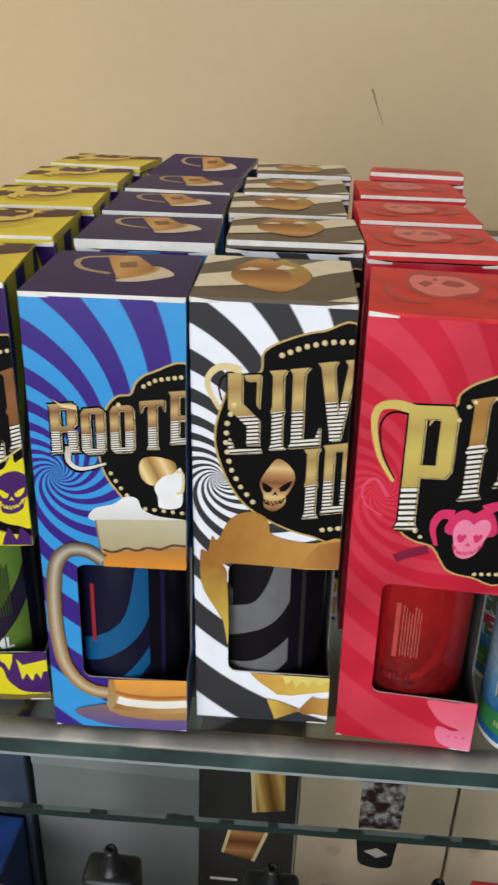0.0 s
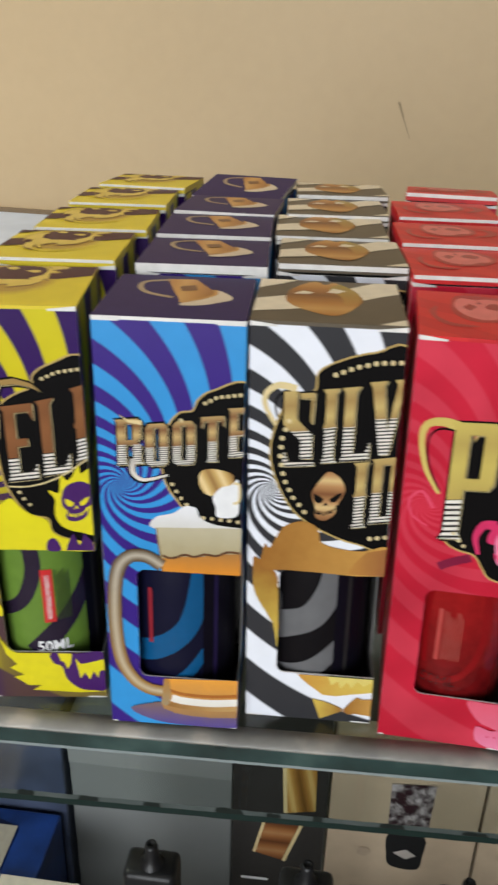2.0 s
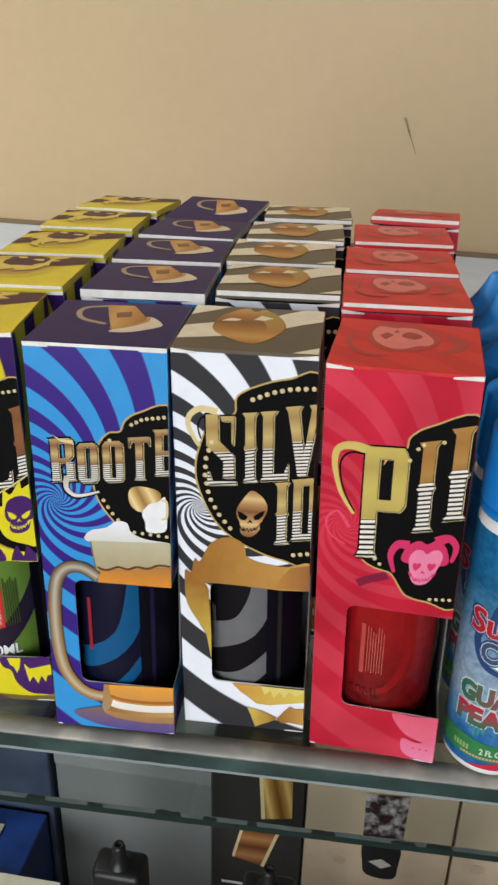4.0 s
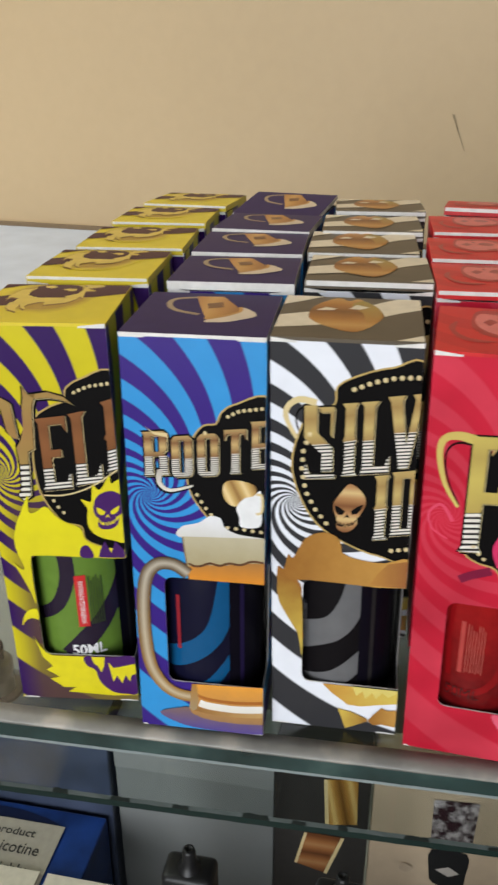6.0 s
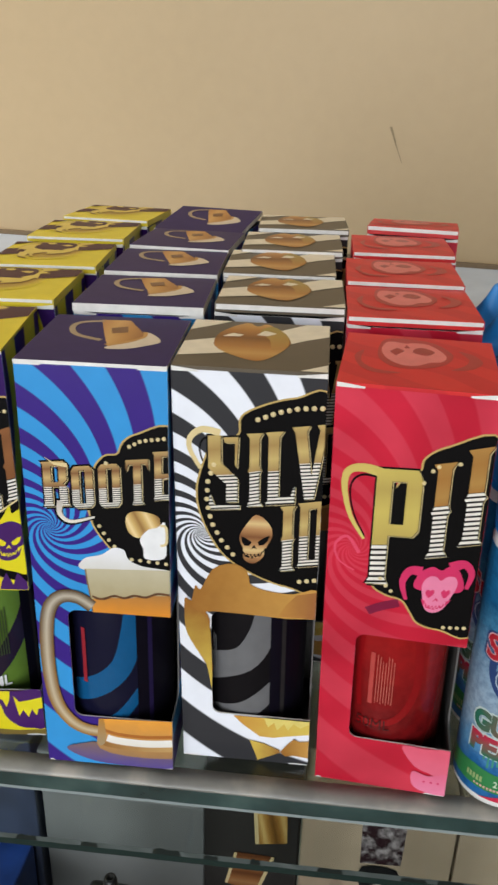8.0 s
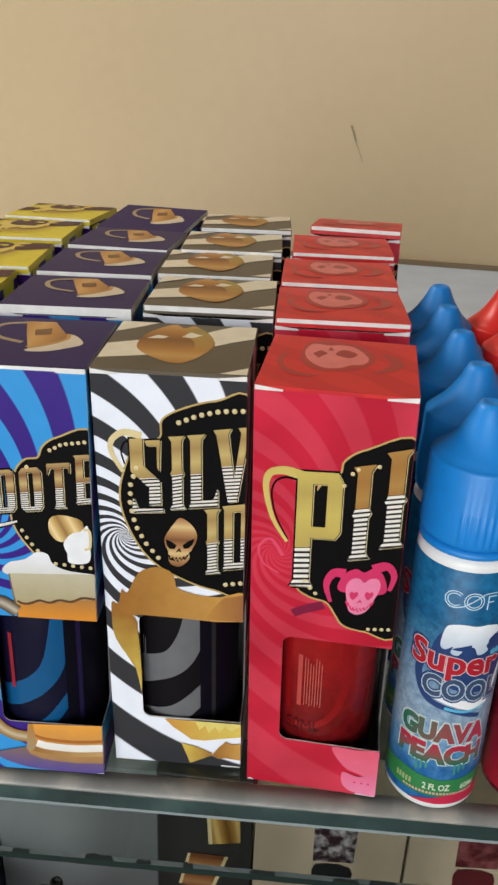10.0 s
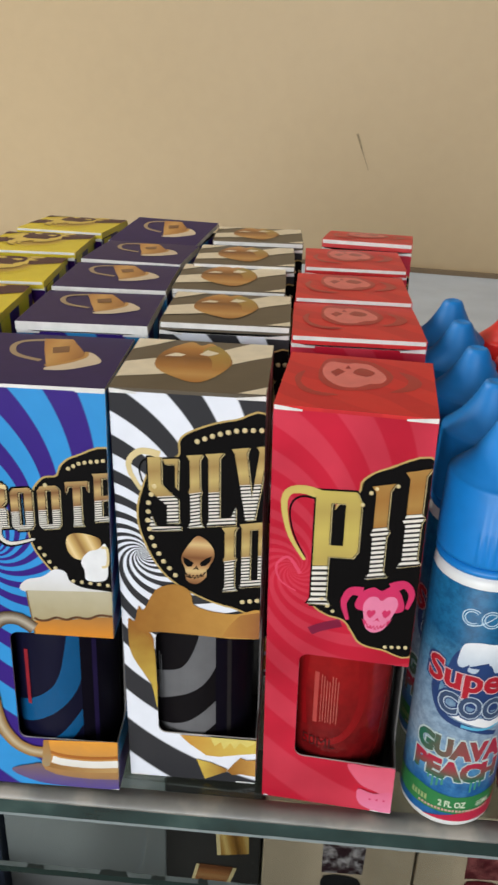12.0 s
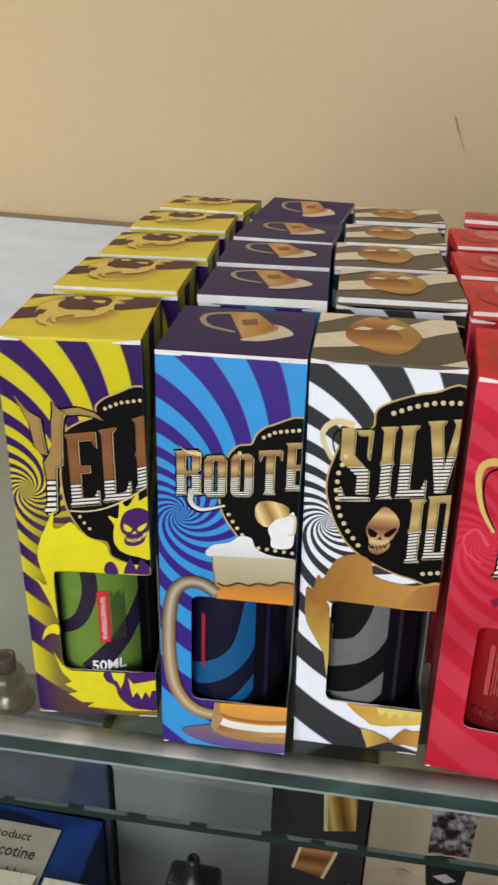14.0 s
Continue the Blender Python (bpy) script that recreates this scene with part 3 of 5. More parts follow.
        picture(root, "flame_picture", [spline([(12.2, 82.5), (11.6, 76.5), (14.0, 76.4), (17.4, 78.6), (20.4, 75.2), (23.4, 73.0), (28.0, 71.0), (29.4, 66.6), (34.6, 64.2), (42, 63.2), (42, 60.1), (26, 60.1), (12.4, 60.1), (10.2, 58.4), (9.9, 50), (9.9, 41), (8.4, 46), (6.6, 51), (4.2, 57), (6.6, 54.6), (7.6, 55.4), (6.0, 61), (5.6, 66), (7.0, 71.6), (9.0, 76)], 3)], 0.40, body, wmm)
        picture(root, "flame_picture", [spline([(9.9, 38.6), (7.4, 38.4), (5.2, 36.2), (3.9, 31.8), (5.6, 34.0), (8.0, 35.0), (9.9, 34.4)], 3)], 0.40, body, wmm)
        picture(root, "flame_picture", [[(7.2, 27.6), (8.8, 23.6), (10.6, 20.8), (13, 19.3), (42, 19.3), (42, 3.0), (33, 2.4), (24, 3.0), (17, 3.4), (20, 5.6), (15.5, 5.4), (11, 9.0), (14.5, 10.0), (10.0, 13.0), (12.5, 14.6), (9.4, 18.6)]], 0.42, flame, wmm)
        picture(root, "teeth_picture", [spline([(24.4, 19.3), (24.8, 15.4), (27.6, 13.6), (29, 8.4), (33, 4.2), (38, 3.4), (42.4, 4.6), (42.4, 19.3), (33, 19.3)], 4)], 0.46, plum, wmm)
        picture(root, "tooth_picture", [[(26.6, 19.3), (31.4, 19.3), (30.8, 15.4), (29.6, 12.6), (28.6, 15.4), (27.4, 16.2)]], 0.48, flame, wmm)
        picture(root, "tooth_picture", [[(32.4, 17.2), (34.2, 14.8), (38, 15.8), (42, 17.0), (42, 12.4), (40.4, 12.0), (39.6, 9.0), (38.2, 11.8), (36.8, 8.2), (35.2, 11.4), (33.6, 8.6), (33.0, 12.6)]], 0.48, flame, wmm)
        picture(root, "drop_picture", [spline([(27, 60.2), (27.6, 63.8), (30, 64.4), (31.4, 60.2)], 4)], 0.46, plum, wmm)
        picture(root, "drop_picture", [[(33, 60.2), (33.8, 63), (35.5, 66.4), (37.4, 62), (39, 66.6), (41.8, 63), (41.8, 60.2)]], 0.46, plum, wmm)
        umber = plain("lid_brown_ink", (0.075, 0.024, 0.030), 0.45, gloss=0.15)
        pale = plain("lid_flame_ink", (0.68, 0.50, 0.09), 0.4)
        # airbrushed halo, brown bands, then the flaming face
        for k in range(4):
            ring = [(18.0 + (15.6 - 1.2 * k) * math.cos(a * 0.35), min(42.3, 27.4 + (19.2 - 1.5 * k) * math.sin(a * 0.35))) for a in range(18)]
            lid_picture(lid, "halo_picture", [ring], 0.985 + 0.008 * k, plain("lid_halo_ink", (0.675 - 0.085 * k, 0.522 - 0.090 * k, 0.021 + 0.003 * k), 0.4))
        lid_picture(lid, "stripe", [[(0.2, 36.4), (0.2, 42.3), (15.4, 42.3), (9.4, 41.6), (5.6, 40.4)]], 1.03, umber)
        lid_picture(lid, "stripe", [[(0.2, 14.6), (0.2, 26.2), (5.2, 28.6), (9.0, 27.0), (8.2, 17.0)]], 1.03, umber)
        lid_picture(lid, "stripe", [[(27.6, 27.0), (32.1, 27.3), (41.8, 32.0), (41.8, 42.3), (33.3, 42.3), (29.6, 38.0), (27.0, 33.0)]], 1.03, umber)
        lid_picture(lid, "face_picture", [spline([(10.8, 29.0), (10.8, 32.4), (11.5, 37.0), (11.2, 39.4), (14.5, 41.4), (19.0, 42.0), (23.9, 41.2), (26.4, 38.6), (27.0, 32.6), (25.2, 28.6), (22.6, 26.6), (20.2, 26.4), (18.2, 25.8), (14.9, 26.0)], 3)], 1.07, umber)
        curls = [(5.7, 22.4), (6.3, 25.9), (9.0, 24.8), (8.7, 20.1), (7.7, 20.0), (8.0, 15.4), (9.4, 12.2), (12.7, 9.9), (11.6, 13.6), (11.6, 18.2), (12.8, 14.4), (14.1, 12.4), (14.7, 13.3), (13.6, 15.8), (13.9, 17.9), (16.6, 20.6), (18.5, 20.8), (18.8, 17.5), (25.1, 20.3), (27.3, 24.0), (28.0, 27.7), (29.4, 25.5), (28.3, 33.9), (31.8, 34.9), (28.3, 37.4), (33.5, 40.3), (31.7, 42.3), (26.0, 42.2), (27.6, 40.2), (26.6, 31.4), (23.2, 27.7), (23.9, 25.5), (18.9, 26.0), (15.1, 25.7), (11.2, 28.5), (10.5, 33.7), (11.7, 37.0), (7.3, 34.8), (5.3, 27.3)]
        lid_picture(lid, "flame_edge", [[(x + 0.1, y - 1.1) for x, y in curls]], 1.11, plain("lid_edge_ink", (0.22, 0.10, 0.03), 0.4))
        lid_picture(lid, "flame_picture", [curls], 1.15, pale)
        lid_picture(lid, "eye_picture", [[(13.6, 39.8), (16.2, 40.8), (18.1, 38.6), (16.6, 37.1), (14.8, 37.6)], [(20.3, 36.1), (22.1, 37.2), (24.8, 37.0), (25.0, 34.3), (23.3, 33.9)]], 1.15, pale)
    elif kind == "white":
        gold = letter_ink("silv_letter_ink", (0.54, 0.40, 0.15), (0.36, 0.23, 0.08), 0.46)
        caramel = fade("caramel_ink", (0.30, 0.125, 0.024), (0.54, 0.29, 0.07), axis=0)
        badge(root, [(6.6, 101.5), (8.0, 108.4), (11.5, 116.4), (18.4, 119.4), (19.4, 125.0), (26.2, 128.8), (34, 131), (43, 131.4), (44, 100), (43, 71.2), (33, 71.2), (24.4, 74.0), (16, 79), (11.0, 85.4), (7.4, 94.4)], wmm)
        beads(root, along([(23.6, 124.4), (29, 126.8), (35, 128.4), (41.0, 128.8)], 9) + along([(11.4, 110.0), (9.6, 104.6), (9.2, 98.6), (10.4, 91.6), (13.2, 85.8), (16.8, 81)], 12) + along([(36.6, 73.2), (41, 74)], 3), 0.78)
        for ch, x, z, w, h, sl in (("S", 9.8, 95.6, 8.2, 23.2, 0.1), ("I", 20.0, 97.4, 5.6, 22.6, 0.12), ("L", 25.8, 98.2, 8.4, 22.6, 0.14), ("V", 33.0, 100.4, 10.6, 22.4, 0.16), ("I", 29.8, 76.4, 5.6, 21.6, 0.16), ("D", 35.4, 78.2, 8.6, 21.4, 0.18)):
            letter(root, ch, x, z, w, h, sl, gold, wmm)
        picture(root, "letter_tail", band([(13.2, 119.8), (8.2, 120.6), (4.9, 118.0), (4.7, 114.2), (7.6, 108.6)], 2.2, 6, 0.5), 0.20, PALE_GOLD, wmm)
        picture(root, "letter_tail", band([(12, 117.4), (8.9, 118), (7.4, 115), (8.2, 111)], 0.7, 6, 0.4), 0.21, BLACK, wmm)
        skull(root, "bronze", 23.2, 86.4, 1.05, sheen("bronze_ink", (0.20, 0.08, 0.03), (0.46, 0.24, 0.10), (0.66, 0.48, 0.22), 2, 0.3, 1.3), BLACK, wmm, 0.30)
        picture(root, "caramel_picture", [spline([(6.9, 67.9), (10.6, 75.3), (16.0, 77.9), (20.2, 76.6), (21.6, 73.6), (22.2, 71.0), (27.0, 69.2), (34.9, 68.7), (42.4, 70.6), (42.4, 60.2), (11, 60.2), (9.6, 57), (9.8, 44), (10.2, 37.0), (6.0, 43.9), (2.4, 52.3), (1.9, 64.0), (4.0, 63.6), (5.3, 69.2)], 3)], 0.40, caramel, wmm)
        picture(root, "caramel_shade", [[(30.6, 60.2), (33.0, 64.6), (36.0, 68.4), (42.2, 70.0), (42.2, 60.2)]], 0.42, fade("caramel_shade_ink", (0.46, 0.22, 0.05), (0.30, 0.12, 0.04), axis=0), wmm)
        picture(root, "gold_wing_picture", [spline([(10.0, 30.0), (9.9, 50), (8.8, 57), (5.0, 60.5), (2.2, 62.0), (2.0, 53.0), (4.6, 46.4), (8.4, 39.6)], 3)], 0.44, fade("wing_ink", (0.62, 0.46, 0.08), (0.30, 0.13, 0.026)), wmm)
        wing = fade("wing_low_ink", (0.56, 0.28, 0.05), (0.66, 0.50, 0.10), axis=0)
        picture(root, "gold_wing_picture", [[(17, 19.4), (20, 16), (23, 13.6), (25.6, 11.4), (30, 11.2), (36, 12.6), (42, 13.8), (42, 19.4)]], 0.44, wing, wmm)
        picture(root, "wing_tip_picture", [[(27, 19.4), (28.4, 15.6), (30.4, 17.8), (31.4, 14.6), (33.6, 17.6), (35.0, 15.0), (36.8, 18.0), (39.0, 16.2), (41.8, 18.4), (41.8, 19.4)]], 0.46, plain("pale_wing_ink", (0.70, 0.58, 0.16), 0.35), wmm)
        picture(root, "bow_picture", [[(22.4, 9.4), (24.0, 4.6), (25.2, 0.9), (29, 3.0), (32.6, 5.0), (32.4, 6.0), (27, 8.4)]], 0.48, fade("bow_ink", (0.62, 0.44, 0.08), (0.34, 0.17, 0.04), axis=0), wmm)
        picture(root, "bow_picture", [[(32.6, 5.2), (34.6, 8.4), (37, 11.4), (39, 10.4), (42, 11.0), (42, 3.6), (37, 4.2), (34.4, 3.6)]], 0.48, caramel, wmm)
        cream = plain("lid_cream_ink", (0.74, 0.65, 0.49), 0.4)
        lid_picture(lid, "stripe", [[(0.2, 31.8), (0.2, 42.4), (11.9, 42.4), (7.3, 37.9)]], 1.02, cream)
        lid_picture(lid, "stripe", [[(0.2, 8.0), (0.2, 20.4), (8.2, 24.5), (14.0, 26.0), (14.0, 12.4), (10.6, 11.0)]], 1.02, cream)
        lid_picture(lid, "stripe", [[(26.0, 33.0), (29.0, 36.6), (35.0, 42.4), (41.8, 42.4), (41.8, 31.0), (36.0, 27.0), (31.0, 22.6), (26.0, 22.0)]], 1.02, cream)
        lid_picture(lid, "stripe", [[(34.4, 0.2), (41.8, 5.8), (41.8, 0.2)]], 1.02, cream)
        lid_picture(lid, "caramel_picture", [spline([(9.3, 17.8), (9.0, 28.0), (12.2, 36.0), (16.8, 41.2), (20.0, 38.0), (23.4, 40.2), (29.7, 28.5), (30.2, 19.5), (23.5, 6.6), (15.1, 10.3)], 5)], 1.06, sheen("lid_caramel_ink", (0.20, 0.075, 0.015), (0.40, 0.17, 0.035), (0.52, 0.28, 0.08), 1, 0.4, 1.3))
        lid_picture(lid, "caramel_shade", [spline([(21.0, 33.0), (24.6, 38.4), (29.6, 29.6), (30.0, 20.6), (26.0, 16.0), (24.6, 25.0)], 4)], 1.10, fade("lid_olive_gold_ink", (0.40, 0.19, 0.04), (0.34, 0.24, 0.05), 0.4, 1))
        lid_picture(lid, "glint_picture", [[(10.5, 26.6), (13.3, 30.2), (16.6, 28.9), (15.4, 27.0)], [(20.4, 29.2), (22.4, 34.0), (26.3, 31.5), (23.6, 28.6)]], 1.14, cream)
    else:
        gold = letter_ink("pin_stem_ink", (0.56, 0.44, 0.11), (0.46, 0.34, 0.09), 0.34)
        amber = letter_ink("pin_letter_ink", (0.40, 0.22, 0.06), (0.34, 0.16, 0.04), 0.53)
        pink = plain("pink_ink", (0.78, 0.22, 0.36), 0.3)
        rose = plain("rose_ink", (0.62, 0.03, 0.12), 0.3)
        badge(root, [(13.2, 79), (14.6, 90), (15.6, 104), (19.6, 112.6), (23.8, 115.4), (24.8, 119.2), (30.4, 123.0), (43, 126.2), (44, 100), (43, 66.2), (33.7, 65.4), (27.6, 66.6), (25.0, 70), (22.2, 74), (17, 75.4)], wmm)
        picture(root, "shadow_streak", band([(12.6, 68.6), (16, 70.6), (21.4, 72.8)], 2.8, 5), 0.045, plain("maroon_ink", (0.20, 0.008, 0.04), 0.3), wmm)
        beads(root, along([(26.8, 115.8), (28.2, 117.2)], 2) + [(15.5, 80.5), (17.2, 78.2), (18.8, 76.6), (24.8, 112), (33.6, 118.6)] + along([(34.6, 66.3), (40.4, 67)], 4))
        for ch, x, z, w, h, sl in (("P", 11.2, 78.4, 14.0, 36.6, 0.05), ("I", 26.2, 88.6, 7.4, 29.0, 0.25), ("I", 34.4, 93.4, 8.2, 29.2, 0.28)):
            letter(root, ch, x, z, w, h, sl, gold if ch == "P" else amber, wmm)
        picture(root, "letter_tail", band([(14.0, 113.6), (9.0, 114.8), (4.8, 113.6), (3.8, 108.8), (5.8, 100), (10.0, 92.8)], 3.0, 6, 0.75), 0.2, fade("curl_ink", (0.62, 0.52, 0.14), (0.58, 0.44, 0.12)), wmm)
        picture(root, "letter_tail", band([(13.4, 112.2), (9.0, 112.8), (6.2, 111), (5.4, 107), (6.8, 100.5), (10.2, 93.6)], 0.7, 6, 0.5), 0.21, BLACK, wmm)
        picture(root, "hair_picture", [spline([(25.8, 78.4), (26.2, 83.6), (29.6, 86.4), (32.2, 85.6), (35, 87.4), (37.8, 84.6), (37.8, 79)], 5)], 0.30, rose, wmm)
        for tail in ([(27.0, 84.4), (23.6, 84.2), (21.8, 80.0), (23.2, 74.4)], [(34.6, 86.8), (38.2, 88.4), (40.4, 85.4), (39.4, 80.4)]):
            picture(root, "hair_picture", band(tail, 3.4, 6, 0.75), 0.32, rose, wmm)
        skull(root, "heart", 31.8, 77.8, 0.96, pink, rose, wmm, 0.36)
        picture(root, "pink_picture", [spline([(27, 19.2), (34, 19.3), (42.6, 19.2), (42.6, 8), (36, 9.4), (31, 12)], 5)], 0.40, fade("rose_patch_ink", (0.72, 0.14, 0.22), (0.70, 0.10, 0.16)), wmm)
        picture(root, "pink_picture", [spline([(31, 9.4), (36, 8.2), (42.6, 9.6), (42.6, 1.4), (36, 1.0), (31.4, 3.6)], 5)], 0.43, fade("pink_patch_ink", (0.78, 0.22, 0.36), (0.72, 0.14, 0.24)), wmm)
        picture(root, "pink_picture", [disc(35 + 2.2 * k, 5.6, 0.42, 8) for k in range(3)], 0.46, rose, wmm)
        picture(root, "swirl_picture", band([(9, 88), (5.5, 93), (2.2, 90), (3.4, 85), (8, 82)], 1.1, 6, 0.7), 0.07, plain("swirl_pink_ink", (0.70, 0.07, 0.13), 0.3), wmm)
        lid_picture(lid, "hair_picture", [spline([(9.6, 30.6), (11.6, 38.6), (18.6, 39.6), (25.4, 37.4), (30.4, 28.0), (27.6, 18.6), (20.4, 14.2), (14.2, 14.4), (10.0, 20.6)], 4)], 1.02, plain("lid_hair_ink", (0.40, 0.018, 0.018), 0.35))
        lid_picture(lid, "emblem", [spline([(10.4, 28.9), (12.2, 36.0), (17.0, 35.4), (19.6, 36.4), (24.1, 35.4), (28.4, 27.0), (27.2, 21.3), (23.9, 20.0), (20.5, 16.6), (16.1, 16.5), (12.0, 21.4)], 4)], 1.06, plain("lid_skull_ink", (0.70, 0.17, 0.15), 0.4))
        lid_picture(lid, "emblem_mark", [[(12.7, 27.3), (14.8, 30.7), (16.9, 28.4), (14.5, 23.9)], spline([(19.1, 27.9), (21.2, 32.4), (25.3, 29.5), (23.0, 25.6)], 3), [(16.7, 30.9), (17.4, 34.3), (18.4, 31.2)]], 1.10, plain("lid_mark_ink", (0.34, 0.015, 0.015), 0.3))
        dark_hair = plain("lid_tail_ink", (0.40, 0.016, 0.018), 0.35)
        lid_picture(lid, "hair_picture", [spline([(3.2, 21.3), (5.6, 26.8), (5.2, 17.6), (9.3, 11.6), (16.2, 10.2), (11.0, 8.4), (5.6, 11.8)], 3)], 1.04, dark_hair)
        lid_picture(lid, "hair_picture", [spline([(32.0, 31.8), (36.4, 29.1), (38.3, 23.0), (34.8, 16.9), (29.4, 15.0), (33.2, 19.6), (34.6, 25.4)], 3)], 1.04, dark_hair)
    return root

# ---- structure materials ----


def wall_paint():
    n = Nodes("beige_wall_paint", 0.55)
    big = n.ramp(n.noise(1.6, 3), [(0.3, (0.465, 0.342, 0.190)), (0.7, (0.52, 0.388, 0.226))])
    fine = n.ramp(n.noise(60, 4), [(0.35, (0.975, 0.975, 0.975)), (0.65, (1, 1, 1))])
    n.bump(n.noise(90, 3), 0.05, 0.0008)
    return n.color(n.mix(1.0, big, fine, "MULTIPLY"))


def clear_glass(name, tint, gloss_rough=0.02):
    """Flat glass: tinted light goes straight on, the surface mirrors by Fresnel."""
    mat = bpy.data.materials.new(name)
    mat.use_nodes = True
    t = mat.node_tree
    t.nodes.remove(t.nodes["Principled BSDF"])
    see, shine, mix, fres, power, rise = (t.nodes.new(k) for k in ("ShaderNodeBsdfTransparent", "ShaderNodeBsdfGlossy", "ShaderNodeMixShader", "ShaderNodeLayerWeight", "ShaderNodeMath", "ShaderNodeMath"))
    see.inputs[0].default_value = (*tint, 1)
    shine.inputs["Roughness"].default_value = gloss_rough
    fres.inputs["Blend"].default_value = 0.5
    power.operation, rise.operation = "POWER", "MULTIPLY_ADD"
    power.inputs[1].default_value = 4.0
    rise.inputs[1].default_value, rise.inputs[2].default_value = 0.9, 0.05
    t.links.new(fres.outputs["Facing"], power.inputs[0])
    t.links.new(power.outputs[0], rise.inputs[0])
    t.links.new(rise.outputs[0], mix.inputs[0])
    t.links.new(see.outputs[0], mix.inputs[1])
    t.links.new(shine.outputs[0], mix.inputs[2])
    t.links.new(mix.outputs[0], t.nodes["Material Output"].inputs[0])
    return mat


def ground_edge():
    """Ground glass edge: pale, greenish, with tiny chips; reflected blobs are painted into its colour."""
    n = Nodes("ground_glass_edge", 0.35)
    col = n.ramp(n.noise(70, 3), [(0.34, (0.22, 0.215, 0.195)), (0.52, (0.29, 0.28, 0.25)), (0.66, (0.45, 0.41, 0.35))])
    n.bump(n.noise(420, 4), 0.08, 0.0004)
    n.bsdf.inputs["Transmission Weight"].default_value = 0.25
    return n.color(col)


def green_edge():
    n = Nodes("green_glass_edge", 0.08)
    col = n.ramp(n.noise(38, 3), [(0.3, (0.010, 0.022, 0.020)), (0.55, (0.02, 0.045, 0.042)), (0.75, (0.05, 0.09, 0.08))])
    n.bump(n.noise(500, 3), 0.2, 0.0004)
    return n.color(col)


WALL = wall_paint()
GLASS = clear_glass("shelf_glass", (0.88, 0.91, 0.895))
GROUND_EDGE, GREEN_EDGE = ground_edge(), green_edge()
PALE_EDGE = plain("polished_glass_arris", (0.24, 0.28, 0.28), 0.2)
LAMINATE = plain("white_laminate", (0.485, 0.465, 0.43), 0.35, amount=0.1, scale=30)
GREY_METAL = plain("grey_metal_rail", (0.17, 0.165, 0.155), 0.45, 0.4)
DARK_GAP = plain("dark_ledge_strip", (0.05, 0.045, 0.04), 0.6)
FLOOR_MAT = plain("floor_tiles", (0.22, 0.20, 0.17), 0.4, scale=8)
TAUPE = plain("taupe_wall_paint", (0.24, 0.20, 0.16), 0.6, scale=12)


def setting(name, bm, mat, label, category="", m=None):
    ob = part(name, bm, mat, None, "", m)
    return tagged(ob, label, category or name.split("_")[0], "", "structure")


# room: back wall close behind the counter, other walls round the viewer
setting("floor", box_bm(-2.6, 2.2, -2.2, 1.5, -0.1, 0.0), FLOOR_MAT, "plain greyish tiled shop floor")
setting("ceiling", box_bm(-2.6, 2.2, -2.2, 1.5, 2.7, 2.8), plain("ceiling_board", (0.46, 0.44, 0.40), 0.7, scale=10), "plain white painted ceiling")
setting("wall_north", box_bm(-2.9, 2.5, 0.0, 0.12, 0.0, 2.7), WALL, "beige painted wall behind the display", "wall", pose(-0.05, 0.9993, 0, 0, 0, -4.6))
setting("wall_west", box_bm(-2.7, -2.6, -2.2, 1.4, 0.0, 2.7), TAUPE, "taupe painted side wall", "wall")
setting("wall_east", box_bm(2.2, 2.3, -2.2, 1.4, 0.0, 2.7), TAUPE, "taupe painted side wall", "wall")
bm = box_bm(-2.7, -1.25, -2.2, -2.1, 0.0, 2.7)
box_bm(0.45, 2.3, -2.2, -2.1, 0.0, 2.7, bm=bm)
box_bm(-1.25, 0.45, -2.2, -2.1, 0.0, 0.8, bm=bm)
box_bm(-1.25, 0.45, -2.2, -2.1, 2.4, 2.7, bm=bm)
setting("wall_south", bm, TAUPE, "taupe front wall with a wide window opening", "wall")

# scuff on the wall
SCUFF = plain("wall_scuff", (0.37, 0.28, 0.16), 0.7, amount=0.4)
wall_m = pose(-0.05, 0.9993, 0, 0, 0, -4.6)
bm = bmesh.new()
for dx, z0, dz, w in ((0.0980, 1.2240, 0.030, 0.0014), (0.0885, 1.2455, 0.0160, 0.0030)):
    pts = [(dx - dz * 0.44, z0 + dz), (dx - dz * 0.44 + w, z0 + dz), (dx + w * 0.6, z0), (dx, z0)]
    bm.faces.new([bm.verts.new((x, -0.0006, z)) for x, z in pts])
tagged(part("wall_scuff", bm, SCUFF, None, "", wall_m), "thin dark scuff on the beige wall", "scuff", "", "structure")
bm = box_bm(-2.5, 2.3, -0.006, -0.0005, 1.112, 1.1185)
setting("trim", bm, plain("brown_caulk", (0.20, 0.14, 0.08), 0.6), "brown joint line between wall and ledge", "trim", wall_m)

# counter ledge behind the glass, rail, and a dark strip filling the gap
setting("ledge", box_bm(-1.9, 1.6, 0.592, 1.24, 1.055, SHELF - 0.001, 0.002), plain("cool_white_laminate", (0.54, 0.60, 0.69), 0.55, scale=25, gloss=0.15), "white laminate ledge against the wall", "ledge")
setting("trim", box_bm(-1.9, 1.6, 0.571, 0.590, 1.07, SHELF - 0.002, 0.001), DARK_GAP, "dark strip along the ledge", "trim")
rail = part("rail", box_bm(-1.9, 1.6, 0.543, 0.5595, 1.068, 1.1018, 0.001), GREY_METAL)
tagged(rail, "grey metal rail under the glass shelf", "rail", "", "structure")

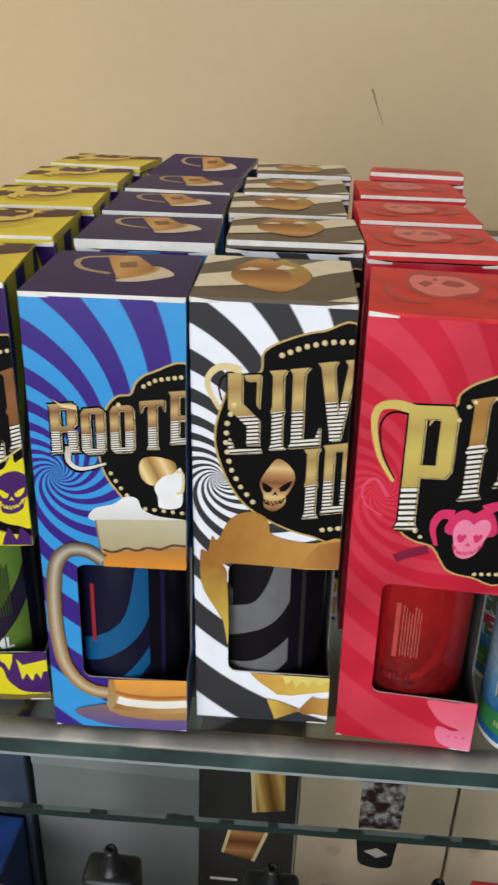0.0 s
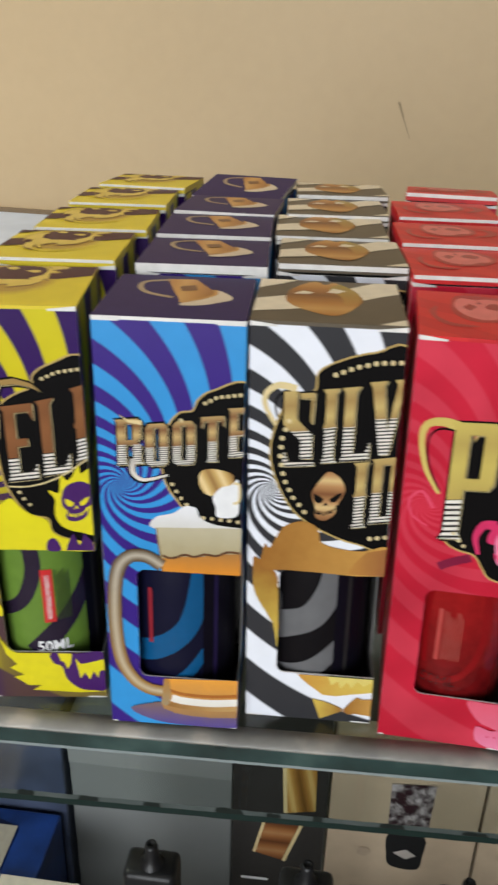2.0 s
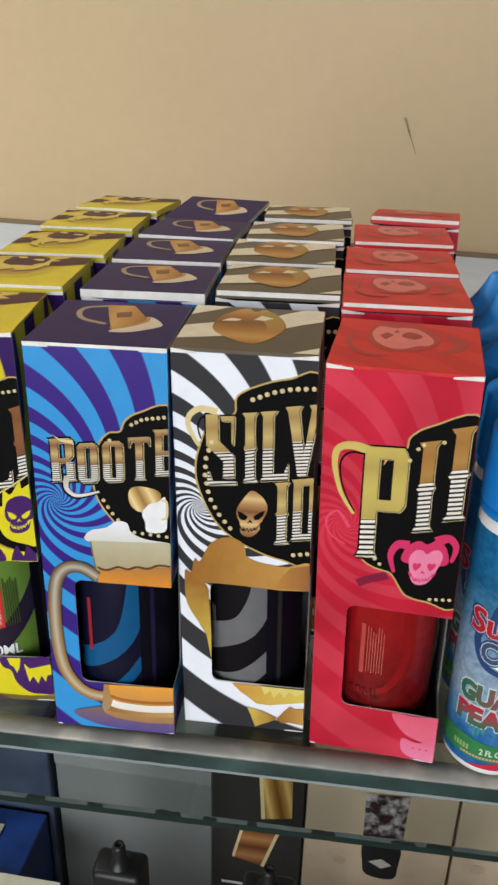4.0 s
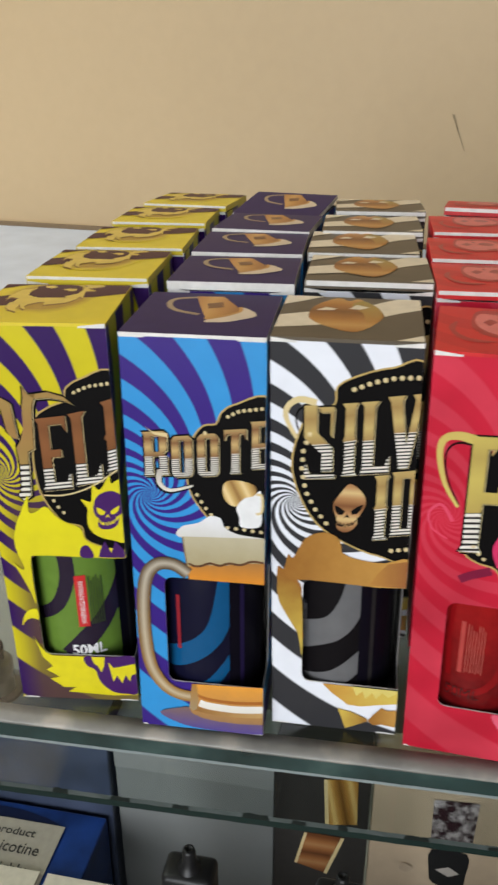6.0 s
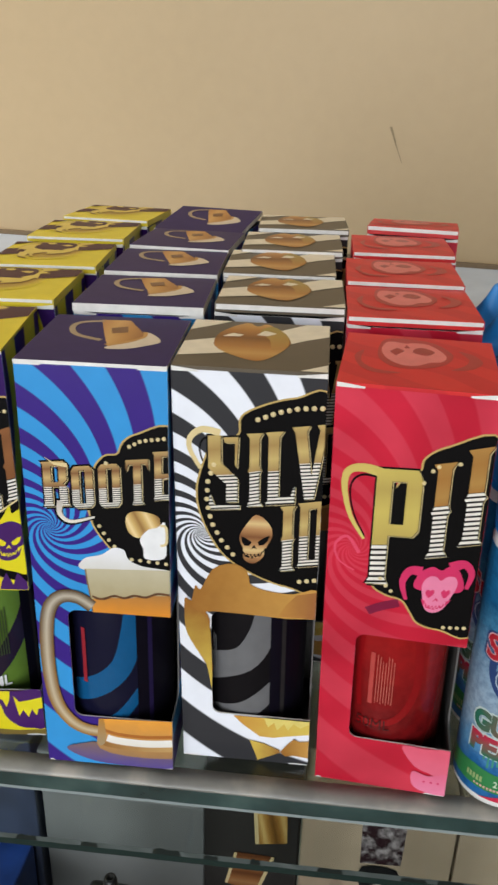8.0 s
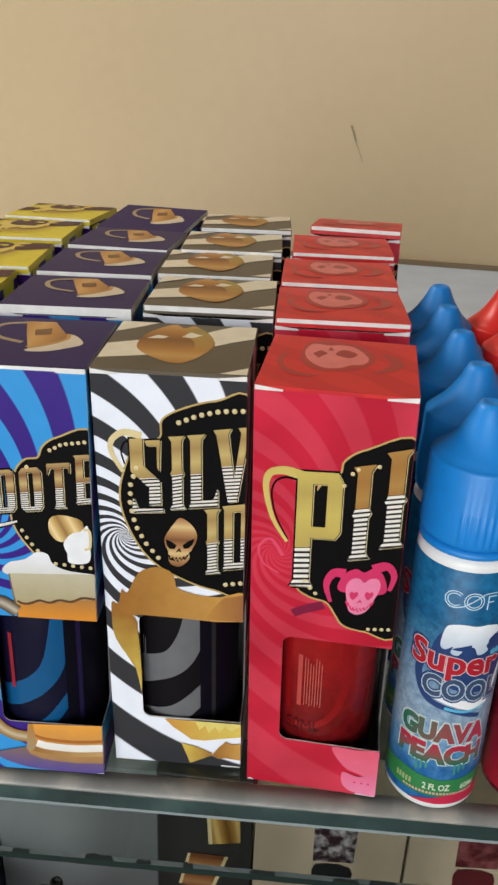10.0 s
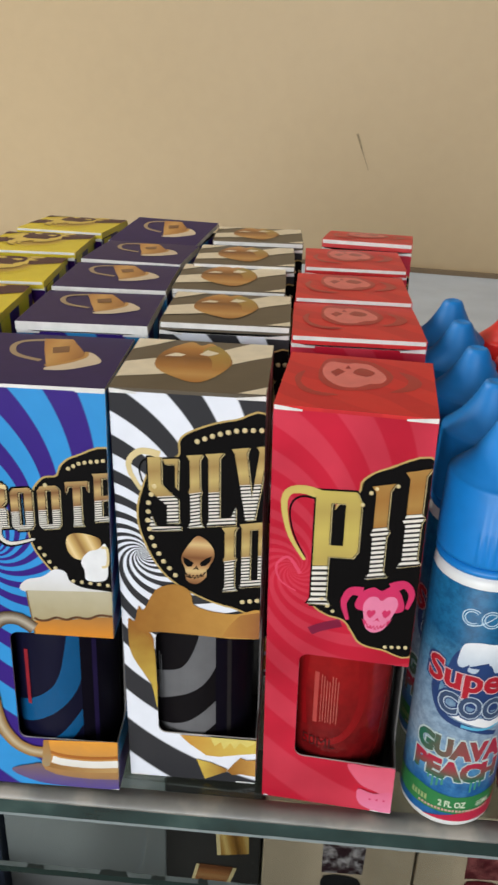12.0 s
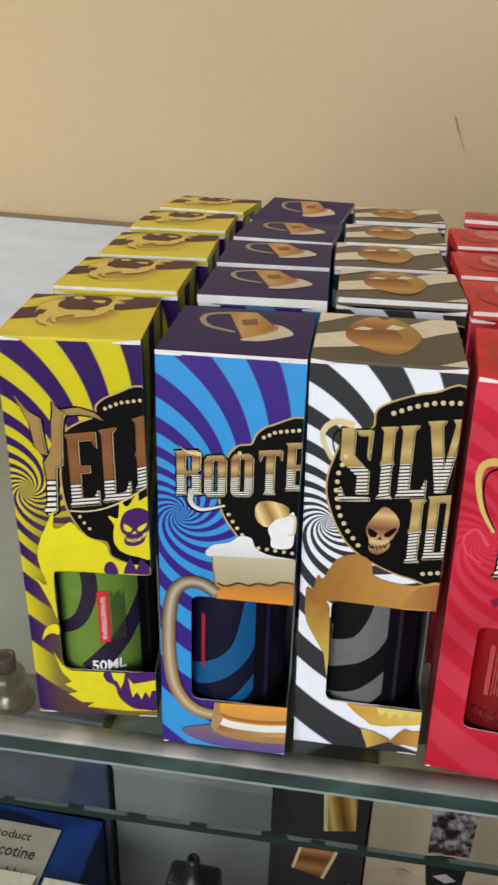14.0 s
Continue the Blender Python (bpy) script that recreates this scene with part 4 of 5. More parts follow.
# glass sheets, turned a little to the wall
YAW = pose(0, 0.2011, 0, 0, 0, 2.0)
shelf = tagged(new("glass_shelf"), "thick clear glass shelf with a ground front edge", "shelf")
shelf.matrix_world = YAW
x0, x1 = -1.7, 1.5
# top, underside and back of the sheet
part("pane", box_bm(x0, x1, 0.0005, 0.366, SHELF - 0.0125, SHELF), GLASS, shelf)


def edge_strip(profile, mats, index_of, seed, step=0.004, jitter=0.0002):
    """A long front edge with slightly uneven arrises."""
    rng = random.Random(seed)
    bm = bmesh.new()
    rows = []
    n = int(0.62 / step)
    xs = [x0] + [-0.36 + k * step for k in range(n)] + [x1]
    for x in xs:
        rows.append([bm.verts.new((x, y + rng.uniform(-jitter, jitter), z + rng.uniform(-jitter, jitter))) for y, z in profile])
    for a, b in zip(rows, rows[1:]):
        for j in range(len(profile) - 1):
            f = bm.faces.new((a[j], b[j], b[j + 1], a[j + 1]))
            f.material_index = index_of[j]
    bmesh.ops.recalc_face_normals(bm, faces=bm.faces)
    return bm


part("ground_edge", edge_strip([(0.0004, SHELF - 0.0060), (0.0004, SHELF), (-0.0042, SHELF - 0.0040), (-0.0045, SHELF - 0.0046), (0.0003, SHELF - 0.0048)], None, [0, 0, 0, 0], 3, jitter=0.00005), [GROUND_EDGE], shelf, "ground pale glass edge", smooth=True)
part("front_edge", edge_strip([(-0.0040, SHELF - 0.0047), (-0.0040, SHELF - 0.0112), (-0.0040, SHELF - 0.0124), (0.0003, SHELF - 0.0126)], None, [0, 1, 1], 5, jitter=0.00005), [GREEN_EDGE, PALE_EDGE], shelf, "dark green polished glass edge")

DEEP_EDGE = plain("deep_green_glass_edge", (0.008, 0.020, 0.017), 0.25, gloss=0.2)
lower = tagged(new("glass_shelf"), "thin clear glass shelf with a chipped dark green edge", "shelf")
lower.matrix_world = YAW
Z2 = 1.0845
part("pane", box_bm(x0, x1, -0.0076, 0.36, Z2 - 0.0040, Z2), GLASS, lower)
part("front_edge", edge_strip([(-0.0079, Z2 + 0.0001), (-0.0090, Z2 - 0.0008), (-0.0090, Z2 - 0.0036), (-0.0078, Z2 - 0.0042)], None, [1, 0, 0], 7, jitter=0.00007), [DEEP_EDGE, plain("worn_glass_arris", (0.05, 0.065, 0.06), 0.4)], lower, "dark green glass edge")
rng = random.Random(11)
CHIP = plain("dark_glass_chip", (0.008, 0.014, 0.012), 0.3)
for k in range(26):
    x = -0.30 + k * 0.021 + rng.uniform(-0.006, 0.006)
    w, h = rng.uniform(0.003, 0.010), rng.uniform(0.0006, 0.0011)
    bm = bmesh.new()
    pts = [(x, 0), (x + w * 0.06, h * 0.8), (x + w * 0.3, h), (x + w * 0.6, h * 0.75), (x + w * 0.9, h * 0.9), (x + w, 0)]
    bm.faces.new([bm.verts.new((a, -0.0092 + b * 1.6, Z2 - 0.0006 + b)) for a, b in pts])
    part("chip", bm, CHIP, lower)

# case round the lower goods
setting("case_floor", box_bm(-0.9, 0.9, 0.202, 0.60, 0.70, 0.72), LAMINATE, "white laminate floor of the display case", "case floor")
setting("case_back", box_bm(-0.9, 0.9, 0.56, 0.569, 0.72, 1.068), LAMINATE, "white laminate back of the display case", "case back")
# unseen panel added to keep window light off the lower goods
setting("case_front", box_bm(-0.9, 0.9, 0.180, 0.199, 0.0, 0.865, 0.002), LAMINATE, "unseen white laminate panel added to shade the case goods", "case front")
setting("case_base", box_bm(-0.9, 0.9, 0.22, 0.60, 0.0, 0.70), LAMINATE, "white laminate base of the display case", "case base")

# ---- cartons in four columns ----
rng = random.Random(4)
COLUMNS = {
    "yellow": [(-0.1241, 0.2012, 8.0), (-0.1256, 0.2485, 5.3), (-0.1261, 0.2950, 6.4), (-0.1301, 0.3456, 4.0), (-0.1301, 0.3919, -2.4)],
    "blue": [(-0.0777, 0.1968, 3.2), (-0.0770, 0.2445, 4.8), (-0.0805, 0.2902, 4.3), (-0.0844, 0.3360, -1.5), (-0.0858, 0.3830, -6.8)],
    "white": [(-0.0337, 0.2065, 2.3), (-0.0315, 0.2591, 3.1), (-0.0361, 0.3035, 3.8), (-0.0354, 0.3435, 4.0), (-0.0346, 0.3895, 4.2)],
    "red": [(0.0110, 0.2042, -2.5), (0.0117, 0.2557, 2.5), (0.0103, 0.3012, 2.5), (0.0113, 0.3511, 2.9), (0.0165, 0.4029, -4.3)],
}
CARTON_LABELS = {
    "yellow": "yellow and purple swirl carton with flame print and window",
    "blue": "blue and purple swirl carton with beer mug print and window",
    "white": "white and grey swirl carton with caramel print and window",
    "red": "red carton with gold lettering, pink skull print and window",
}
for kind, places in COLUMNS.items():
    first = carton(kind, CARTON_LABELS[kind])
    first.scale = (1, 1, TALL)
    lx, ly = (a * TALL for a in LEAN[kind])
    for child in first.children:
        if not child.name.startswith("lid"):
            for v in child.data.vertices:
                v.co.x, v.co.y = v.co.x + lx * v.co.z, v.co.y + ly * v.co.z
    for k, (x, y, turn) in enumerate(places):
        m = pose(x, y, SHELF, 0, 0, turn)
        if k == 0:
            first.matrix_world = m @ Matrix.Diagonal((1, 1, TALL, 1))
            made = first
        else:
            made = copy_thing(first, m)
        for child in made.children:
            if not child.name.startswith("lid"):
                continue
            if k == 0:
                # the front lids are tucked in, their cut edge out of sight
                child.data = child.data.copy()
                if kind != "blue":
                    child.data.materials[1] = LIDS[kind]
                child.matrix_basis = Matrix.Translation((lx * H, D + ly * H, H + 0.0008)) @ pose(0, 0, 0, -rng.uniform(0.0, 0.4), 0, 0) @ Matrix.Diagonal((1, 1, 0.5, 1))
                continue
            if kind != "blue":
                lip = {"yellow": 0.0007, "white": 0.0012, "red": 0.0009}[kind]
                part("lid_edge", box_bm(0.0004, W - 0.0004, -D - 0.0007, -D - 0.0002, -lip - 0.0001, -0.0001), PAPER, child)
            if k == 4 and kind == "red":
                # the last red lid gapes at the front
                child.matrix_basis = Matrix.Translation((lx * H, D + ly * H, H + 0.0010)) @ pose(0, 0, 0, -5.0, 0, 0) @ Matrix.Diagonal((1, 1, 1.8, 1))
            elif k == 4 and kind == "blue":
                child.matrix_basis = Matrix.Translation((lx * H, ly * H, H + 0.0012)) @ pose(0, 0, 0, 5.0, 0, 0) @ Matrix.Translation((0, D, 0))
            else:
                child.matrix_basis = Matrix.Translation((lx * H, D + ly * H, H + 0.0020)) @ pose(0, 0, 0, -rng.uniform(0.8, 2.4), 0, rng.uniform(-0.5, 0.5)) @ Matrix.Diagonal((1, 1, 1.35, 1))

# ---- bottles ----


def text_mesh(text, width, height, extra=0.0):
    """Flat letters from the built-in font, fitted to a width and height, centred on x."""
    cu = bpy.data.curves.new("text", "FONT")
    cu.body, cu.offset, cu.resolution_u = text, extra, 3
    ob = bpy.data.objects.new("text", cu)
    scene.collection.objects.link(ob)
    me = bpy.data.meshes.new_from_object(ob.evaluated_get(bpy.context.evaluated_depsgraph_get()))
    bpy.data.objects.remove(ob)
    xs, ys = [v.co.x for v in me.vertices], [v.co.y for v in me.vertices]
    bm = bmesh.new()
    bm.from_mesh(me)
    sx, sy = width / (max(xs) - min(xs)), height / (max(ys) - min(ys))
    mid, low = (max(xs) + min(xs)) / 2, min(ys)
    for v in bm.verts:
        v.co = Vector(((v.co.x - mid) * sx, 0, (v.co.y - low) * sy))
    bpy.data.meshes.remove(me)
    return bm


def wrapped(bm, radius, z, turn=0.0, slope=0.0, fine=0.0012):
    """Bends a flat print round an upright cylinder; it faces -y."""
    xs = [v.co.x for v in bm.verts]
    k = math.ceil(min(xs) / fine)
    while k * fine < max(xs):
        bmesh.ops.bisect_plane(bm, geom=bm.verts[:] + bm.edges[:] + bm.faces[:], plane_co=(k * fine, 0, 0), plane_no=(1, 0, 0))
        k += 1
    for v in bm.verts:
        a = v.co.x / radius + turn
        v.co = Vector((radius * math.sin(a), -radius * math.cos(a), z + v.co.z + slope * v.co.x))
    bmesh.ops.triangulate(bm, faces=bm.faces)
    for f in bm.faces:
        f.normal_update()
        c = f.calc_center_median()
        if f.normal.dot(Vector((c.x, c.y, 0))) < 0:
            f.normal_flip()
    return bm


def shape(polys):
    bm = bmesh.new()
    for pts in polys:
        bm.faces.new([bm.verts.new((x * MM, 0, z * MM)) for x, z in pts])
    bmesh.ops.remove_doubles(bm, verts=bm.verts, dist=1e-6)
    bmesh.ops.triangulate(bm, faces=[f for f in bm.faces if len(f.verts) > 4])
    return bm


def icy_label():
    n = Nodes("icy_blue_label", 0.42)
    x, y, z = n.xyz()
    cloud = n.math("ADD", z, n.math("MULTIPLY", n.math("SUBTRACT", n.noise(120, 5, rough=0.65), 0.5), 0.03))
    base = n.ramp(n.math("MULTIPLY", cloud, 10.0), [(0.14, (0.02, 0.15, 0.40)), (0.24, (0.10, 0.29, 0.50)), (0.36, (0.30, 0.40, 0.50)), (0.52, (0.20, 0.32, 0.44)), (0.64, (0.05, 0.20, 0.34)), (0.74, (0.010, 0.11, 0.24)), (0.90, (0.012, 0.15, 0.32))])
    streak = n.ramp(n.noise(420, 5, rough=0.7), [(0.38, (0.40, 0.48, 0.56)), (0.6, (1, 1, 1))])
    n.bsdf.inputs["Specular IOR Level"].default_value = 0.25
    return n.color(n.mix(0.7, base, streak, "MULTIPLY"))


def plum_label():
    n = Nodes("plum_red_label", 0.38)
    x, y, z = n.xyz()
    col = n.ramp(n.math("ADD", n.math("MULTIPLY", z, 9.0), n.math("MULTIPLY", n.noise(70, 4), 0.25)), [(0.15, (0.36, 0.012, 0.03)), (0.45, (0.20, 0.006, 0.022)), (0.75, (0.10, 0.005, 0.02)), (1.0, (0.06, 0.004, 0.018))])
    n.bsdf.inputs["Specular IOR Level"].default_value = 0.25
    return n.color(col)


R0 = 0.0148
CAP_BLUE = plain("blue_plastic_cap", (0.004, 0.205, 0.60), 0.46, amount=0.08, gloss=0.5)
CAP_RED = plain("red_plastic_cap", (0.66, 0.02, 0.015), 0.33, amount=0.08)
BOTTLE_WHITE = plain("white_plastic", (0.80, 0.80, 0.78), 0.3, amount=0.06)
ICY, PLUM = icy_label(), plum_label()
NAVY = plain("navy_ink", (0.02, 0.05, 0.16), 0.3)
CYAN = plain("cyan_ink", (0.10, 0.42, 0.62), 0.3)
GREEN_INK = plain("green_ink", (0.03, 0.20, 0.06), 0.3)
CRIMSON = plain("crimson_ink", (0.52, 0.02, 0.06), 0.3)


def ring_shape(x, z, r, w, n=24, squash=1.0):
    return [[(x + r * math.cos(a) * squash, z + r * math.sin(a)), (x + r * math.cos(b) * squash, z + r * math.sin(b)), (x + (r - w) * math.cos(b) * squash, z + (r - w) * math.sin(b)), (x + (r - w) * math.cos(a) * squash, z + (r - w) * math.sin(a))] for a, b in [(2 * math.pi * k / n, 2 * math.pi * (k + 1) / n) for k in range(n)]]


def bottle(kind):
    """A slim dropper bottle with a pointed child-proof cap."""
    root = new("dropper_bottle")
    blue = kind == "blue"
    tagged(root, "blue-capped dropper bottle with an icy blue fruit label" if blue else "red-capped dropper bottle with a dark red lychee label", "bottle", "blue-capped bottles" if blue else "red-capped bottles")
    cap = CAP_BLUE if blue else CAP_RED
    part("body", lathe([(0, 0.0008), (R0 - 0.003, 0.0), (R0 - 0.0012, 0.0004), (R0 - 0.0003, 0.0018), (R0 - 0.0003, 0.0918), (R0 - 0.0008, 0.0936), (R0 - 0.0026, 0.0944), (0, 0.0944)], 48), BOTTLE_WHITE if blue else plain("dark_red_plastic", (0.12, 0.008, 0.02), 0.25), root, smooth=True)
    part("label", lathe([(R0 - 0.0002, 0.0034), (R0, 0.0036), (R0, 0.0906), (R0 - 0.0002, 0.0908)], 64), ICY if blue else PLUM, root, smooth=True)
    def rib(k, j):
        return 0.0004 if 4 <= k <= 5 and j % 4 < 2 and (j % 96) in range(34, 63) else 0.0
    part("cap", lathe([(R0 - 0.003, 0.0972), (R0 - 0.0008, 0.0972), (R0 - 0.0001, 0.0978), (R0 + 0.0001, 0.0986), (R0 + 0.0001, 0.0994), (R0 + 0.0001, 0.1080), (R0, 0.1086), (R0 - 0.0003, 0.1196), (R0 - 0.0005, 0.1202), (R0 - 0.0010, 0.1206), (R0 - 0.0016, 0.1209), (0.0126, 0.1217), (0.0112, 0.1229), (0.0095, 0.1247), (0.0079, 0.1269), (0.0063, 0.1295), (0.0050, 0.1320), (0.0041, 0.1341), (0.0034, 0.1352), (0.0023, 0.1356), (0.0019, 0.1353), (0, 0.1350)], 192, wobble=rib), cap, root, smooth=True)
    part("seal_ring", lathe([(R0 - 0.0025, 0.0946), (R0 - 0.0004, 0.0946), (R0 - 0.0001, 0.0951), (R0 - 0.0002, 0.0964), (R0 - 0.0025, 0.0968)], 48), cap, root, smooth=True)
    q = R0 + 0.00012
    if blue:
        part("label_band", wrapped(shape([[(-24, 0), (24, 0), (24, 7.2), (12, 7.6), (0, 7.0), (-12, 8.4), (-24, 6.4)]]), q, 0.0068, 0.0), GREEN_INK, root, "green label band")
        part("label_band", wrapped(shape([[(-9, 0), (24, 0), (24, 6.6), (12, 5.2), (2, 3.4)]]), q + 0.00003, 0.0036, 0.0), CRIMSON, root, "red label band")
        pale = plain("pale_logo_ink", (0.50, 0.66, 0.76), 0.3)
        for ring in (0.0, 0.75):
            part("logo", wrapped(shape([quad for n, quad in enumerate(ring_shape(-4.2, 0, 2.9 - ring, 0.32)) if not n < 3 and not n > 20]), q, 0.0816, 0.0), pale, root)
            part("logo", wrapped(shape(ring_shape(1.2, 0, 2.9 - ring, 0.32)), q, 0.0816, 0.0), pale, root)
        part("logo", wrapped(shape(band([(-5.4, -2.6), (-2.2, -2.2), (1.2, 0.2), (4.2, 2.5), (7.8, 2.7)], 0.35, 5)), q + 0.00003, 0.0816, 0.0), pale, root)
        part("logo", wrapped(shape([[(5.0, -2.8), (5.4, -2.8), (5.4, 1.9), (5.0, 1.9)], [(5.4, 1.5), (7.6, 1.5), (7.6, 1.9), (5.4, 1.9)], [(5.4, -0.4), (7.0, -0.4), (7.0, 0.0), (5.4, 0.0)]]), q, 0.0816, 0.0), pale, root)
        snow = fade("snow_ink", (0.42, 0.50, 0.58), (0.80, 0.82, 0.84))
        part("snow_shade", wrapped(shape([spline([(-9.0, -6), (-7.0, 2), (-2, 5), (6, 6), (13, 4), (15.5, -4), (13, -16), (4, -18), (-6, -14)], 4)]), q + 0.00001, 0.0670, 0.03), NAVY, root)
        part("snow_picture", wrapped(shape([spline([(-6.6, -2.0), (-6.0, 3.6), (-4.6, 5.6), (-1, 6.4), (3, 6.0), (6, 6.2), (9.6, 5.4), (11.6, 3.6), (9.2, 2.2), (7.4, 0.6), (7.6, -3.2), (4.6, -4.2), (3.2, -1.6), (0.6, -1.4), (-1.0, -4.4), (-3.4, -4.0), (-3.0, -1.6), (-5.0, -3.2)], 3)]), q + 0.00004, 0.0672, 0.03), snow, root)
        for mark in ([(-3.2, -2.6), (0.4, -1.0), (2.4, -0.6), (1.0, -2.6)], [(6.8, -1.0), (10.4, 0.6), (12.4, -2.4), (9.0, -3.4)], [(9.0, -3.2), (12.0, -3.0), (12.6, -5.0), (9.4, -5.4)]):
            part("snow_mark", wrapped(shape([spline(mark, 3)]), q + 0.00007, 0.0672, 0.03), CYAN if mark[0][0] > 8 else NAVY, root)
        part("wave_picture", wrapped(shape(band([(-10.6, 12), (-11.6, 4), (-8, -3.4), (0, -6.2), (9.5, -9.2)], 3.0, 6, 0.55)), q + 0.00004, 0.0485, 0.0), NAVY, root)
        part("wave_picture", wrapped(shape([spline([(-8, -1), (0, -3.6), (9, -5.4), (13.6, 0), (16.4, 13), (14.6, 10), (10, -1), (0, -1)], 4)]), q + 0.00005, 0.0475, 0.0), WHITE, root)
        part("wave_picture", wrapped(shape(band([(-2, -5.2), (5, -6.2), (11, -4.6)], 1.2, 5, 0.6)), q + 0.00007, 0.0480, 0.0), CYAN, root)
        part("word", wrapped(text_mesh("Super", 0.0300, 0.0132, 0.09), q + 0.00008, 0.0522, -0.06, -0.03), NAVY, root)
        part("word", wrapped(text_mesh("Super", 0.0286, 0.0122, 0.055), q + 0.00011, 0.0527, -0.06, -0.03), plain("pale_rose_ink", (0.62, 0.42, 0.42), 0.3), root)
        part("word", wrapped(text_mesh("Super", 0.0280, 0.0114, 0.03), q + 0.00014, 0.0531, -0.06, -0.03), plain("scarlet_ink", (0.40, 0.012, 0.025), 0.3), root)
        part("word", wrapped(text_mesh("COOL", 0.0262, 0.0098, 0.12), q + 0.00010, 0.0450, 0.16, -0.04), NAVY, root)
        part("word", wrapped(text_mesh("COOL", 0.0252, 0.0086, 0.07), q + 0.00013, 0.0456, 0.16, -0.04), plain("pale_blue_ink", (0.46, 0.54, 0.60), 0.3), root)
        part("word", wrapped(text_mesh("COOL", 0.0246, 0.0079, 0.035), q + 0.00016, 0.0460, 0.16, -0.04), plain("slate_ink", (0.04, 0.07, 0.14), 0.3), root)
        for word, z in (("GUAVA", 0.0288), ("PEACH", 0.0200)):
            part("word", wrapped(text_mesh(word, 0.0294, 0.0090, 0.10), q + 0.00006, z - 0.0002, -0.05, 0.0), plain("pale_mint_ink", (0.52, 0.62, 0.60), 0.3), root)
            part("word", wrapped(text_mesh(word, 0.0284, 0.0080, 0.065), q + 0.00010, z + 0.0002, -0.05, 0.0), fade("guava_ink_" + word.lower(), (0.02, 0.13, 0.08), (0.42, 0.015, 0.05), axis=0 if word == "GUAVA" else 2), root)
        part("drip", wrapped(shape([[(-9.4 + 1.5 * k, 0), (-8.7 + 1.5 * k, 0), (-8.7 + 1.5 * k, -1.6 - (k * 7 % 4) * 0.9), (-9.4 + 1.5 * k, -1.6 - (k * 7 % 4) * 0.9)] for k in (0, 1, 2, 3, 9, 10, 11)]), q + 0.00008, 0.0204), plain("teal_ink", (0.05, 0.26, 0.20), 0.3), root)
        white_print = plain("pale_green_ink", (0.62, 0.70, 0.52), 0.35)
        part("word", wrapped(text_mesh("2 FL OZ", 0.0088, 0.0026, 0.03), q + 0.00010, 0.0094, -0.02), white_print, root)
        part("word", wrapped(text_mesh("60ML", 0.0056, 0.0024, 0.02), q + 0.00010, 0.0094, 0.70), white_print, root)
        part("small_print", wrapped(shape([[(-14 + 1.2 * k, 0), (-13.2 + 1.2 * k, 0), (-13.2 + 1.2 * k, 2.2), (-14 + 1.2 * k, 2.2)] for k in range(5)]), q + 0.00010, 0.0094), plain("dim_green_ink", (0.30, 0.40, 0.16), 0.35), root)
        part("small_print", wrapped(shape([[(-11 + 1.1 * k, 0), (-10.3 + 1.1 * k, 0), (-10.3 + 1.1 * k, 0.9), (-11 + 1.1 * k, 0.9)] for k in range(22)]), q + 0.00010, 0.0076), plain("pale_red_ink", (0.62, 0.36, 0.30), 0.35), root)
    else:
        part("splash_picture", wrapped(shape([spline([(-6, 0), (-7, 6), (-3, 9), (1, 6), (5, 8), (8, 2), (3, -6), (-1, -4)], 4)]), q, 0.066, -0.35), CYAN, root)
        part("splash_picture", wrapped(shape(band([(-3, 5), (1, 3), (-1, 0), (3, -2)], 1.2)), q + 0.00005, 0.066, -0.35), NAVY, root)
        part("fruit_picture", wrapped(shape([disc(0, 0, 3.6, 16)]), q, 0.036, -0.3), fade("fruit_ink", (0.66, 0.10, 0.02), (0.74, 0.22, 0.06)), root)
        part("fruit_picture", wrapped(shape([disc(1.5, -4, 2.4, 14)]), q + 0.00004, 0.036, -0.3), WHITE, root)
        part("leaf_picture", wrapped(shape([spline([(-7, -2), (-4, -1), (-1, -3), (-4, -4)], 4)]), q + 0.00005, 0.036, -0.3), GREEN_INK, root)
        part("word", wrapped(text_mesh("Lychee", 0.0120, 0.0042, 0.01), q + 0.00008, 0.0245, -0.28), WHITE, root)
        part("ice_picture", wrapped(shape([spline([(-8, -2), (-6, 4), (0, 6), (7, 4), (8, -1), (2, -4), (-4, -4)], 4)]), q, 0.0145, -0.3), fade("ice_ink", (0.10, 0.20, 0.42), (0.50, 0.66, 0.80)), root)
        part("ice_picture", wrapped(shape([spline([(-2, -1), (0, 2), (4, 1), (3, -2)], 4)]), q + 0.00004, 0.0145, -0.3), RED_INK, root)
    return root


first = bottle("blue")
for k, (x, y, turn) in enumerate([(0.0712, 0.2140, 0), (0.0722, 0.2445, -20), (0.0708, 0.2762, 30), (0.0692, 0.3065, 10), (0.0692, 0.3368, -5)]):
    m = pose(x, y, SHELF, 0, 0, turn)
    if k == 0:
        first.matrix_world = m
    else:
        copy_thing(first, m)
first = bottle("red")
for k, (x, y, turn) in enumerate([(0.1035, 0.2185, 4), (0.1030, 0.2490, 25), (0.1008, 0.2795, -15), (0.0985, 0.3095, 40), (0.0962, 0.3400, 12)]):
    m = pose(x, y, SHELF, 0, 0, turn)
    if k == 0:
        first.matrix_world = m
    else:
        copy_thing(first, m)

